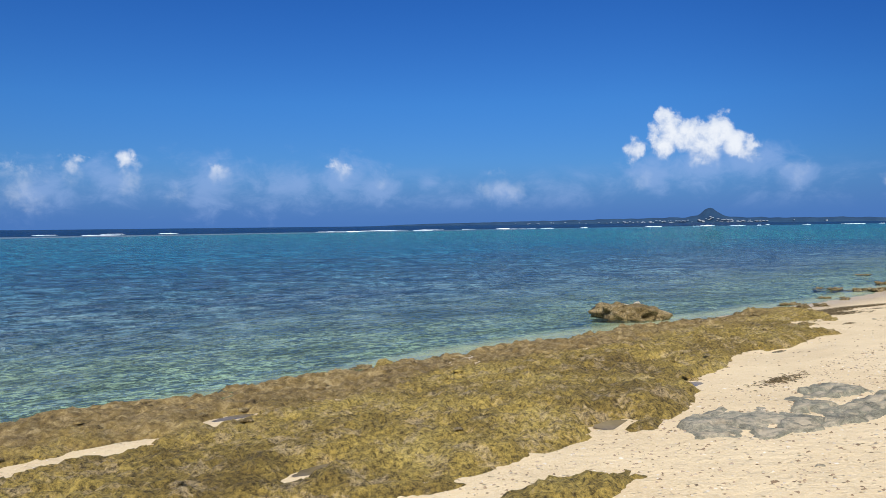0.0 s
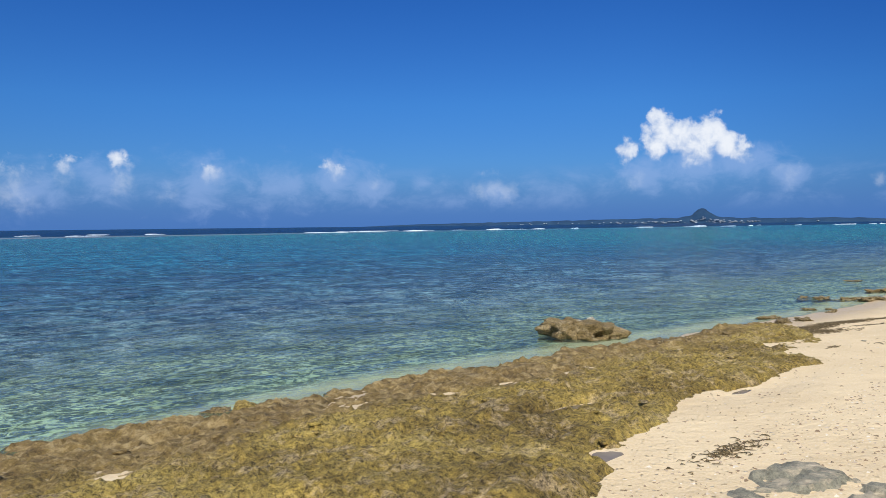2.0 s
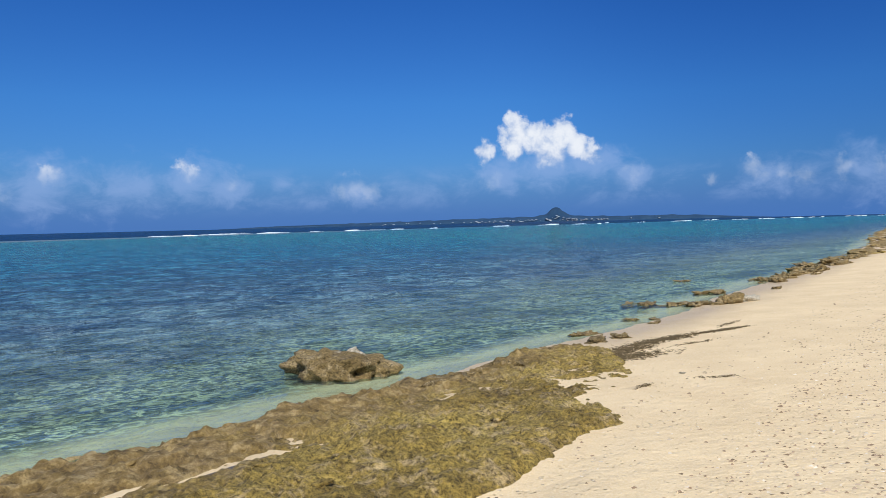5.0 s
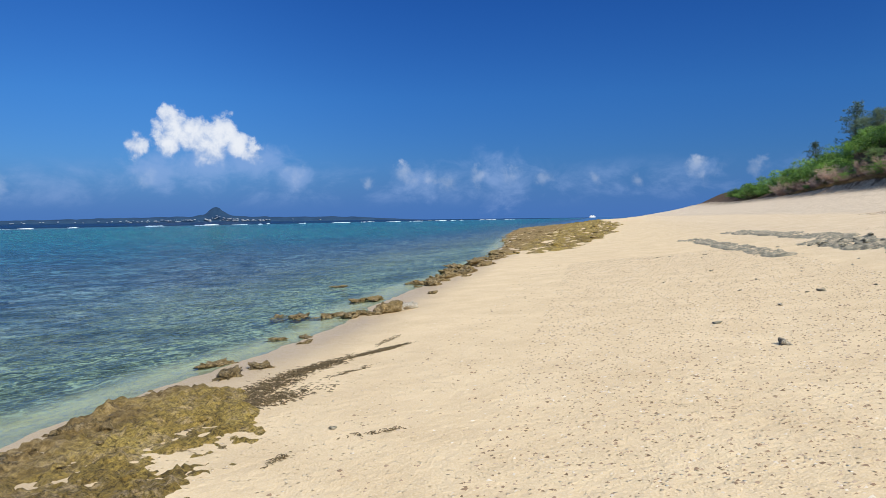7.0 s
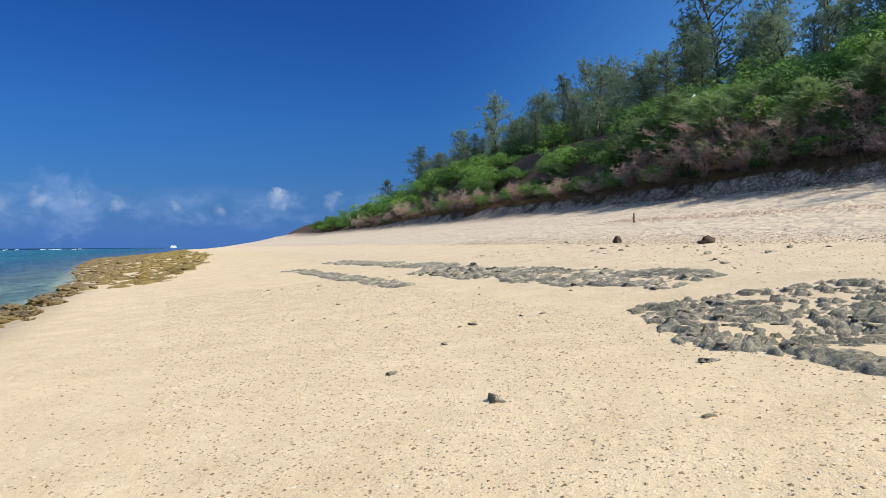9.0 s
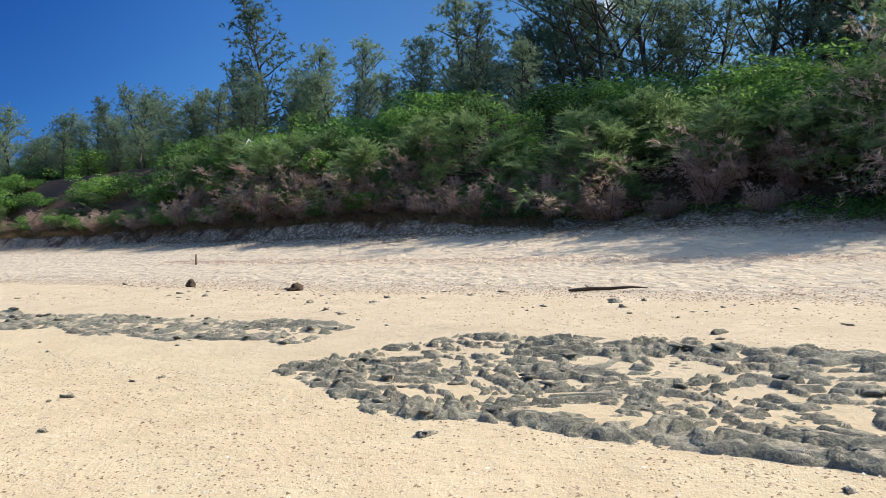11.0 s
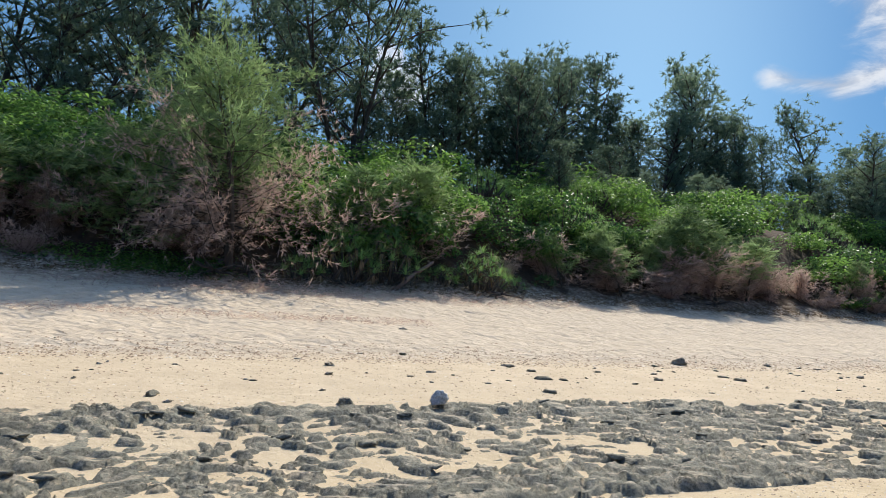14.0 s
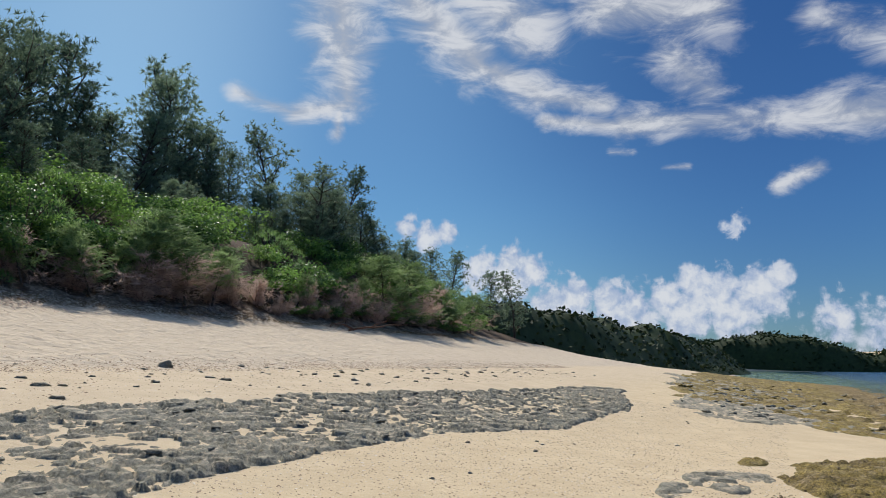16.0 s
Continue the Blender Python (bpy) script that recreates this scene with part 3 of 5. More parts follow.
STRAW = leaf_material("dry_straps", (0.14, 0.09, 0.04), (0.36, 0.26, 0.14), 0.7, 0.2, 0.2)
FARWOOD = leaf_material("far_wood", (0.012, 0.024, 0.010), (0.06, 0.085, 0.028), 0.7, 0.1, 0.1)

# ---- ground and sea ----


def spread_out(lo, hi, step, limit_lo, limit_hi, grow=1.13):
    mid = list(np.arange(lo, hi, step))
    up_side, d = [mid[-1]], step
    while up_side[-1] < limit_hi:
        d *= grow
        up_side.append(up_side[-1] + d)
    down, d = [mid[0]], step
    while down[-1] > limit_lo:
        d *= grow
        down.append(down[-1] - d)
    return np.array(down[:0:-1] + mid + up_side[1:])


GT = spread_out(-14, 34, 0.18, -3200, 3200)
GS = spread_out(-9, 24, 0.18, -3200, 3200)
gt, gs = np.meshgrid(GT, GS, indexing="ij")
ground = thing("ground", sheet("ground", GT, GS, ground_z(gt, gs), SAND), "pale coral sand beach with shell crumbs and trodden dry sand", "beach", kind="structure")

WT = spread_out(-6, 28, 0.15, -3300, 3300)
WS = spread_out(-22, -6, 0.12, -3300, 3300)
wt, ws = np.meshgrid(WT, WS, indexing="ij")
calm = (1 - smooth(np.abs(wt - 13), 20, 60)) * (1 - smooth(-ws, 24, 60)) * (0.15 + 0.85 * smooth(-ws, 7.3, 10))
waves = calm * (0.045 * (fbm(wt * 1.1 + 0.5 * ws, ws * 2.0, 3, 91, 0.55) - 0.5) + 0.05 * (vnoise(wt * 0.35, ws * 0.7, 94) - 0.5))
water = thing("water", sheet("water", WT, WS, waves, SEA), "clear shallow turquoise lagoon water, rippled, with painted ripple tones and caustics, deep blue past the reef", "sea", kind="structure")
water.visible_shadow = False


def cells(x, y, seed):
    """For each place, how far it lies inside its cell (0 on the cell's edge) and the cell's own number."""
    ix, iy = np.floor(x), np.floor(y)
    best, second, lot = np.full(np.shape(x), 9.0), np.full(np.shape(x), 9.0), np.zeros(np.shape(x))
    for dx in (-1, 0, 1):
        for dy in (-1, 0, 1):
            cx, cy = ix + dx, iy + dy
            d = np.hypot(cx + lattice(cx, cy, seed) - x, cy + lattice(cx, cy, seed + 50) - y)
            nearer = d < best
            second = np.where(nearer, best, np.minimum(second, d))
            lot = np.where(nearer, lattice(cx, cy, seed + 90), lot)
            best = np.where(nearer, d, best)
    return second - best, lot


# ---- rock sheets: they come up through the sand, so that sand lies in their hollows ----
def rock_sheet(name, t0, t1, s0, s1, step, rise, mat, label):
    ts, ss = np.arange(t0, t1 + step, step), np.arange(s0, s1 + step, step)
    T, S = np.meshgrid(ts, ss, indexing="ij")
    h = rise(T, S)
    return thing(name, sheet(name, ts, ss, ground_z(T, S) + h, mat, h > -0.095), label, "rock", "shore rock", "")


ALGAE_T = [-4, 0, 2.2, 3.2, 5.6, 6.9, 8.2, 8.9, 10.7, 11.9, 12.6, 14.2, 15.2, 17.0]
ALGAE_S = [-6.0, -5.3, -4.3, -3.35, -3.2, -3.65, -4.0, -4.35, -4.4, -4.15, -4.7, -4.95, -5.75, -6.5]
POOLS = [(4.9, -4.65, 0.34, 0.13), (5.25, -3.55, 0.30, 0.17), (6.95, -3.85, 0.22, 0.2), (9.7, -4.3, 0.42, 0.07), (3.1, -4.4, 0.25, 0.12), (8.0, -5.1, 0.5, 0.1), (3.6, -6.6, 0.3, 0.12), (9.6, -6.4, 0.6, 0.12)]


def algae_rise(T, S):
    """The weedy platform: low, rough, with ledges, pits and standing pools."""
    ragged = 0.45 * (fbm(T * 1.3, S * 1.3, 4, 41) - 0.5) * 2
    land = np.interp(T, ALGAE_T, ALGAE_S) - S + ragged * 0.55
    sea = S + np.interp(T, [-4, 0, 6, 10, 14], [8.9, 8.7, 8.45, 7.95, 7.6]) + ragged * 1.1
    spur = (1 - ((T - 3.7) / 0.95) ** 2 - ((S + 2.85 - 0.18 * (T - 3.7)) / 0.27) ** 2) * 0.3 + ragged * 0.3
    land = np.maximum(land, spur)
    end = 16.2 - T + ragged * 1.2
    body = smooth(np.minimum(np.minimum(land * 1.2, sea * 0.8), end), -0.12, 0.4)
    warp = 0.5 * fbm(T * 0.8, S * 0.8, 3, 43)
    ledge = fbm(T * 0.5 + warp, S * 1.1 + warp, 4, 44)
    terrace = np.round(ledge * 7) / 7 * 0.6 + ledge * 0.4
    crag = 1 - np.abs(2 * fbm(T * 2.6, S * 3.4, 5, 47, 0.68) - 1)
    gap, lot = cells(T * 3.1 + warp * 3, S * 4.4 + warp * 3, 46)
    h = -0.10 + body * (0.14 + 0.20 * (terrace - 0.35)) + body * 0.075 * (crag - 0.55) + body * 0.11 * (fbm(T * 8.5, S * 10, 3, 49, 0.8) - 0.5)
    h = h + body * (0.035 * (lot - 0.5) - 0.035 * (1 - smooth(gap, 0.0, 0.12)))
    h = h - 0.06 * body * smooth(T, 9.5, 13.0) - 0.012 * body * smooth(-S, 6.0, 7.4) * (1 - smooth(T, 9.5, 13.0))
    # sand drift along the outer part
    drift = np.exp(-(((T - 2.4) / 1.9) ** 2 + ((S + 6.25 + 0.12 * (T - 2.4)) / 0.27) ** 2))
    h = h - 0.17 * drift * smooth(fbm(T * 1.7, S * 2.2, 3, 48), 0.3, 0.6)
    for pt, ps, a, b in POOLS:
        h = h - 0.13 * np.exp(-((((T - pt) / a) ** 2 + ((S - ps) / b) ** 2) ** 2))
    return h


algae_platform = rock_sheet("algae_platform", -5, 17.2, -8.4, -2.4, 0.045, algae_rise, ALGAE, "low rock platform grown over with yellow-green algae, pitted and wet")


def back_rise(T, S):
    ragged = 2 * (fbm(T * 0.35, S * 0.9, 4, 51) - 0.5)
    band = np.minimum(np.minimum(S + 12 + ragged, np.interp(T, [-70, -40, -20, -14, -10, -3, 0], [5, 3.5, 1.5, 0.3, -3.0, -5.2, -5.8]) - S + ragged * 1.3), -0.5 - T + ragged * 2)
    crag = 1 - np.abs(2 * fbm(T * 0.9, S * 1.6, 5, 52, 0.6) - 1)
    return -0.12 + smooth(band, -0.4, 0.6) * (0.10 + 0.20 * (crag - 0.55) + 0.15 * (cells(T * 1.3 + crag, S * 2.6 + crag, 53)[1] - 0.5) + 0.14 * (fbm(T * 2.6, S * 4.5, 3, 54, 0.7) - 0.5))


def stone_mesh(name, mat, size, seed, rough=0.28, level=3, cut=None):
    """A worn stone: a ball pushed in and out by noise, flat below."""
    bm = bmesh.new()
    bmesh.ops.create_icosphere(bm, subdivisions=level, radius=1)
    for v in bm.verts:
        p = v.co.copy()
        k = 1 - rough * 0.9 * abs(noise.noise(p * 2.3 + Vector((seed, 4, 1)))) + rough * 1.4 * noise.fractal(p * 1.2 + Vector((seed * 7.1, seed, 3)), 0.8, 2.1, 6) + rough * 0.5 * noise.noise(p * 4 + Vector((seed, 2, 5)))
        if cut is not None:
            p.z = min(p.z, cut + 0.12 * noise.noise(p * 2.5 + Vector((seed, 8, 1))))
        v.co = Vector((p.x * size[0], p.y * size[1], max(p.z * size[2], -0.35 * size[2]))) * k
    me = bpy.data.meshes.new(name)
    bm.to_mesh(me)
    bm.free()
    me.materials.append(mat)
    me.polygons.foreach_set("use_smooth", [True] * len(me.polygons))
    return me


def stud(owner, name, count, t0, t1, s0, s1, rise, mats, size, seed, least=0.0):
    """Loose and standing lumps of the rock itself, as parts of it."""
    q = np.random.default_rng(seed)
    shapes = [stone_mesh(name, mats[k % len(mats)], (1.0, 0.5 + 0.12 * (k % 3), 0.30), 600 + seed + k, 0.36, 2) for k in range(8)]
    made = 0
    while made < count:
        T, S = q.uniform(t0, t1), q.uniform(s0, s1)
        h = float(rise(np.array(T), np.array(S)))
        if h < least:
            continue
        x, y = plan(T, S)
        s = size * q.uniform(0.45, 1.3)
        ob = part(name, shapes[made % 8], owner)
        ob.matrix_basis = pose(x, y, float(ground_z(T, S)) + h - 0.01, q.uniform(-8, 8), q.uniform(-8, 8), 30 + q.normal(0, 25)) @ Matrix.Scale(s, 4)
        made += 1


back_platform = rock_sheet("algae_platform", -70, 0.5, -13, 6, 0.14, back_rise, ALGAE, "wide yellow-green algae platform running along the water's edge")


def far_rise(T, S):
    ragged = 2 * (fbm(T * 0.22, S * 0.5, 4, 55) - 0.5)
    shore = np.interp(T, SHORE_T, SHORE_S)
    band = np.minimum(np.minimum(S - shore + 0.8 + ragged, np.interp(T, [36, 40, 48, 62, 90, 150], [-5.4, -4.2, -2.6, -0.5, 0.6, -2]) - S + ragged), np.minimum(T - 44 + ragged * 3, 165 - T))
    crag = 1 - np.abs(2 * fbm(T * 0.7, S * 1.4, 5, 56, 0.65) - 1)
    return -0.14 + smooth(band, -0.5, 1.0) * (0.07 + 0.24 * (crag - 0.55) + 0.22 * (cells(T * 0.9 + crag, S * 2.0 + crag, 58)[1] - 0.5) + 0.24 * (fbm(T * 2.0, S * 3.0, 3, 59, 0.75) - 0.5))


far_platform = rock_sheet("algae_platform", 40, 170, -22, 3, 0.22, far_rise, ALGAE, "distant rough rock platform with olive algae at the point")


def grey_lumps(T, S, body, seed, size=1.0, extra=0.0):
    """Worn beachrock: long rounded lumps, sand between them."""
    a, b = 0.9 * (fbm(T * 1.1, S * 1.1, 3, seed) - 0.5), 0.9 * (fbm(T * 1.1, S * 1.1, 3, seed + 1) - 0.5)
    u, v = T * 0.92 + S * 0.40 + a, S * 0.95 - T * 0.30 + b
    gap, lot = cells(u * 4.6 / size, v * 9.5 / size, seed + 2)
    gap2, lot2 = cells(u * 10.0 / size + 3.3, v * 15.0 / size, seed + 4)
    field = fbm(T * 0.9, S * 1.6, 3, seed + 6)
    base = 0.10 * (field - 0.48) + extra
    dome = smooth(gap, 0.0, 0.30)
    h = base + 0.125 * (lot - 0.45) * dome + 0.035 * (dome - 0.6) + 0.045 * (lot2 - 0.5) * smooth(gap2, 0.0, 0.22)
    h = h + 0.016 * (fbm(T * 9, S * 12, 3, seed + 9) - 0.5)
    h = np.where(h > 0.03, 0.03 + (h - 0.03) * 0.6, h) - 0.003
    return -0.12 + smooth(body, -0.05, 0.16) * (0.12 + h)


def main_rise(T, S):
    ragged = 1.5 * (fbm(T * 0.55, S * 0.9, 4, 61) - 0.5)
    sea_edge = np.interp(T, [-13, -10, -5, 0, 2.5, 6.6, 9, 12, 17.5, 19.6], [2.3, 1.9, 0.6, 0.8, 1.0, 1.75, 1.65, 1.75, 1.6, 2.5])
    land_edge = np.interp(T, [-13, -5, 0, 4.8, 9, 12, 16, 18.5, 19.8], [3.5, 4.2, 4.8, 5.2, 5.3, 5.15, 5.2, 5.0, 2.8])
    body = np.minimum(np.minimum(S - sea_edge + ragged * 0.45, land_edge - S + ragged * 0.6), np.minimum(19.8 - T, T + 12.6) + ragged * 0.5)
    lip = np.exp(-(((S - sea_edge - 0.32) / 0.3) ** 2)) * 0.035
    lip2 = np.exp(-(((land_edge - S - 0.45) / 0.35) ** 2)) * 0.02
    return grey_lumps(T, S, body, 62) + (lip + lip2) * smooth(body, 0.0, 0.2) * smooth(19.8 - T, 0, 2)


main_rock = rock_sheet("beachrock", -13, 20, 0, 6, 0.033, main_rise, GREY, "broad outcrop of dark grey worn beachrock with sand in its hollows")


stud(main_rock, "rock_lump", 290, -4, 19.6, 1.4, 5.4, main_rise, [GREY], 0.085, 3, -0.01)
stud(algae_platform, "rock_knob", 220, -2, 15.5, -7.6, -3.4, algae_rise, [ALGAE, BROWN_ROCK], 0.06, 5, 0.0)


def small_rise(t0, t1, s_at, half, seed, size=1.0):
    def rise(T, S):
        ragged = 2.0 * (fbm(T * 0.6, S * 1.1, 4, seed) - 0.5)
        mid = np.interp(T, [t0, t1], s_at)
        body = np.minimum(half - np.abs(S - mid), np.minimum(T - t0, t1 - T)) + ragged * half * 0.55
        return grey_lumps(T, S, body, seed + 1, size, 0.012)
    return rise


strip_rise = small_rise(20.4, 32, (4.4, 3.6), 0.75, 71)
strip_rock = rock_sheet("beachrock", 20, 33, 2, 6, 0.07, strip_rise, GREY, "narrow strip of grey beachrock flush with the sand")
stud(strip_rock, "rock_lump", 70, 20.5, 32, 3.0, 5.2, strip_rise, [GREY], 0.10, 7, 0.0)
stud(far_platform, "rock_lump", 150, 44, 90, -13, 0, far_rise, [ALGAE, BROWN_ROCK], 0.26, 8, 0.0)
stud(back_platform, "rock_lump", 150, -40, -2, -9, 2, back_rise, [ALGAE, GREY], 0.24, 9, 0.0)
rock_sheet("beachrock", 30, 46, 0, 6, 0.10, small_rise(31, 45, (4.2, 3.6), 0.5, 75), GREY, "thin far strip of grey beachrock in the sand")
rock_sheet("beachrock", 27, 44, 0, 4, 0.10, small_rise(28, 43, (2.0, 1.5), 0.45, 79), GREY, "flat grey beachrock showing through the sand")


def slab_rise(T, S):
    ragged = 1.2 * (fbm(T * 1.1, S * 1.4, 4, 83) - 0.5)
    a = 1 - ((T - 6.6) / 1.05) ** 2 - ((S + 2.45) / 0.50) ** 2
    b = 1 - ((T - 5.25) / 0.45) ** 2 - ((S + 2.0) / 0.17) ** 2
    d = 1 - ((T - 7.9) / 0.6) ** 2 - ((S + 2.1) / 0.3) ** 2
    f = 1 - ((T - 5.9) / 0.55) ** 2 - ((S + 2.9) / 0.3) ** 2
    slab_cells = cells(T * 2.6 + ragged, S * 5.0 + ragged, 88)
    body = np.maximum.reduce([a, b, d, f]) * 0.42 + ragged * 1.3 + 0.1
    return -0.10 + smooth(body, -0.05, 0.2) * np.minimum(0.125 + 0.02 * slab_cells[1], 0.118 + 0.075 * (slab_cells[1] - 0.5) - 0.05 * (1 - smooth(slab_cells[0], 0.0, 0.10)) + 0.07 * (fbm(T * 2.5, S * 4, 4, 84) - 0.5) + 0.03 * (fbm(T * 12, S * 12, 2, 85) - 0.5))


ledge_rise = small_rise(-44, -5, (2.0, -3.4), 2.6, 87, 1.7)
ledge_sheet = rock_sheet("beachrock", -45, -4, -8, 6, 0.10, ledge_rise, GREY, "grey beachrock ledges among the algae flats")
stud(ledge_sheet, "rock_lump", 110, -38, -6, -6, 4, ledge_rise, [GREY], 0.2, 10, 0.0)
rock_sheet("beachrock", 2.8, 9.2, -3.6, -1.0, 0.04, slab_rise, GREY, "flat pale grey rock slabs half buried in sand")


# standing water in the platform's hollows
def pool_mesh(a, b, seed):
    pts = []
    for k in range(28):
        ang = 2 * math.pi * k / 28
        r = 1.0 + 0.35 * (float(fbm(math.cos(ang) * 1.5 + 9, math.sin(ang) * 1.5 + seed, 2, seed)) - 0.5) * 2
        pts.append((a * r * math.cos(ang), b * r * math.sin(ang), 0))
    return mesh_of("tide_pool", pts, [tuple(range(28))], [POOL])


def pool_material():
    m, n, b = material("pool_water")
    n.put(b, "Base Color", n.ramp(n.noise(place(n), 2.0, 4), [(0.35, (0.11, 0.085, 0.05)), (0.7, (0.26, 0.20, 0.12))]))
    n.put(b, "Roughness", 0.16)
    n.put(b, "IOR", 1.333)
    bump(n, b, n.noise(place(n), 9.0, 2), 0.004)
    return m


POOL = pool_material()
for k, (pt, ps, a, b) in enumerate(POOLS):
    x, y = plan(pt, ps)
    z = float(ground_z(pt, ps) + max(float(algae_rise(np.array(pt), np.array(ps))) + 0.012, 0.004))
    thing("tide_pool", pool_mesh(a * 0.7, b * 0.6, k), "shallow still pool of sea water in a rock hollow", "tide pool", "tide pools", at=Matrix.Translation((x, y, z)) @ pose(0, 0, 0, 0, 0, 43.2))


# ---- stones ----
def on_sand(x, y, lift=0.0):
    return float(ground_z(0.729 * x + 0.685 * y, 0.685 * x - 0.729 * y)) + lift


def boulder(name, x, y, z, size, turn, mat, seed, label, rough=0.28, level=4, cut=None, group="shore rock"):
    return thing(name, stone_mesh(name, mat, size, seed, rough, level, cut), label, "rock", group, at=pose(x, y, z, 0, 0, turn))


boulder("boulder", 3.5, 15.28, 0.03, (0.72, 0.47, 0.33), -30, BROWN_ROCK, 3, "flat-topped brown boulder standing in the shallows", 0.27, 5, 0.6)
boulder("coral_lump", 3.75, 15.42, 0.2, (0.11, 0.08, 0.09), 10, PALE_ROCK, 5, "white lump of coral lying on the boulder", 0.4, 3)
for k, (dx, dy) in enumerate([(-0.16, 0.1), (-0.3, 0.12), (0.12, -0.02)]):
    boulder("coral_lump", 3.72 + dx, 15.4 + dy, 0.185, (0.07, 0.05, 0.045), k * 50, PALE_ROCK, 20 + k, "white lump of coral lying on the boulder", 0.4, 3)
boulder("yellow_stone", -0.78, 10.15, 0.0, (0.15, 0.11, 0.12), 0, rock_material("ochre_rock", [(0.3, (0.25, 0.18, 0.05)), (0.7, (0.46, 0.35, 0.12))], (0.5, 0.42, 0.25), 0.4, 2.0), 7, "ochre yellow stone at the water's edge", 0.25, 4)
boulder("low_rock", -1.05, 10.2, -0.06, (0.22, 0.13, 0.09), 15, BROWN_ROCK, 8, "low dark rock awash beside a yellow stone", 0.3, 4)
SHORE_ROCKS = [(5.58, 14.85, 0.03, .18, .15, .17), (5.9, 14.75, 0.05, .2, .14, .1), (6.25, 14.95, 0.05, .36, .17, .11), (4.72, 14.12, 0.05, .36, .17, .09), (7.6, 17.35, 0.0, .22, .14, .09), (7.5, 16.38, 0.04, .44, .17, .1), (7.95, 16.62, 0.06, .16, .12, .08),
               (9.1, 18.8, 0.0, .14, .09, .06), (9.25, 18.1, 0.02, .15, .09, .07), (9.55, 18.75, 0.0, .15, .08, .05), (10.2, 21.4, -0.02, .3, .12, .07), (10.55, 21.12, 0.0, .34, .14, .08), (10.95, 20.82, 0.0, .36, .15, .09), (11.35, 20.5, 0.02, .3, .17, .13), (11.62, 20.34, 0.02, .24, .16, .1), (12.7, 22.72, 0.0, .3, .14, .1), (13.15, 22.74, 0.02, .3, .16, .12),
               (14.65, 22.5, 0.06, .16, .12, .1), (14.2, 26.5, 0.0, .3, .15, .06), (16.5, 25.4, 0.04, .25, .2, .1), (17.5, 26.6, 0.02, .4, .2, .12), (18.4, 27.0, 0.05, .3, .2, .14), (19.6, 28.6, 0.02, .5, .3, .16), (21.0, 30.2, 0.02, .6, .3, .18), (22.3, 30.8, 0.08, .5, .3, .2), (23.6, 32.2, 0.05, .7, .4, .2)]
strew = np.random.default_rng(12)
for k in range(58):
    T, S = strew.uniform(28, 47), -7.1 + strew.normal(0, 0.4)
    a = strew.uniform(0.1, 0.34)
    SHORE_ROCKS.append((*stand(T, S), a, a * 0.7, a * 0.55))
for k, (x, y, z, a, b, c) in enumerate(SHORE_ROCKS):
    boulder("shore_rock", x, y, z - 0.02, (a, b, c * 0.85), (k * 47) % 180 if a < 0.25 else 30 + (k % 3) * 12, BROWN_ROCK, 30 + k, "small brown rock at the edge of the sand", 0.62, 4, 0.7)
boulder("ledge_rock", 11.98, 20.25, 0.06, (0.27, 0.22, 0.22), 30, BROWN_ROCK, 61, "dark-sided pale rock ledge between sand and water", 0.35, 4, 0.7)
boulder("ledge_rock", 12.46, 20.42, 0.07, (0.46, 0.22, 0.16), 25, PALE_ROCK, 62, "pale broken rock ledge at the edge of the sand", 0.35, 4, 0.6)
boulder("coral_block", 12.46, 4.89, on_sand(12.46, 4.89, 0.10), (0.105, 0.095, 0.12), 20, rock_material("speckled_coral", [(0.2, (0.55, 0.54, 0.51)), (0.5, (0.80, 0.78, 0.73))], (0.85, 0.83, 0.78), 0.8, 3.5, 0.9, 0.03), 71, "light grey pitted coral block on the beachrock", 0.3, 4)
boulder("dark_stone", 13.42, 5.43, on_sand(13.42, 5.43, 0.02), (0.085, 0.07, 0.065), 50, GREY, 72, "dark lump of beachrock standing proud of the outcrop", 0.35, 4)
boulder("pale_stone", 11.52, 8.23, on_sand(11.52, 8.23, 0.02), (0.075, 0.055, 0.055), 35, PALE_ROCK, 73, "grey angular stone beside the outcrop", 0.3, 3)
boulder("grey_stone", 9.86, -4.19, on_sand(9.86, -4.19, 0.03), (0.17, 0.13, 0.11), 15, GREY, 74, "grey stone on the upper sand", 0.3, 3)

# scattered coral stones on the middle beach
STONES = [stone_mesh("coral_stone", PALE_ROCK if k % 2 else GREY, (0.09 + 0.015 * k, 0.065, 0.036 + 0.008 * (k % 3)), 80 + k, 0.55, 2) for k in range(6)]
rng = np.random.default_rng(5)
for k in range(280):
    T = rng.uniform(-22, 34)
    S = rng.choice([rng.normal(7.6, 1.1), rng.uniform(-1.5, 5.5) if k % 3 else rng.normal(8.9, 0.7)])
    if 1.5 < S < 5.4 and T < 19.5:
        S = rng.normal(7.2, 1.0)
    x, y, z = stand(T, S)
    s = 0.3 + 0.95 * rng.uniform() ** 2.2 if S > 5.5 else rng.uniform(0.2, 0.5)
    thing("coral_stone", STONES[k % 6], "small flat coral stone lying on the sand", "stone", "coral stones", at=pose(x, y, z + 0.006, 0, 0, rng.uniform(0, 360)) @ Matrix.Scale(s, 4))
for k, (x, y, s) in enumerate([(12.69, 13.44, .8), (11.67, 11.95, 1.0), (15.76, 13.71, .8), (13.05, 10.4, .7), (11.54, 2.66, .9), (16.35, -3.82, .8), (7.17, 13.09, .5)]):
    S, T = 0.685 * x - 0.729 * y, 0.729 * x + 0.685 * y
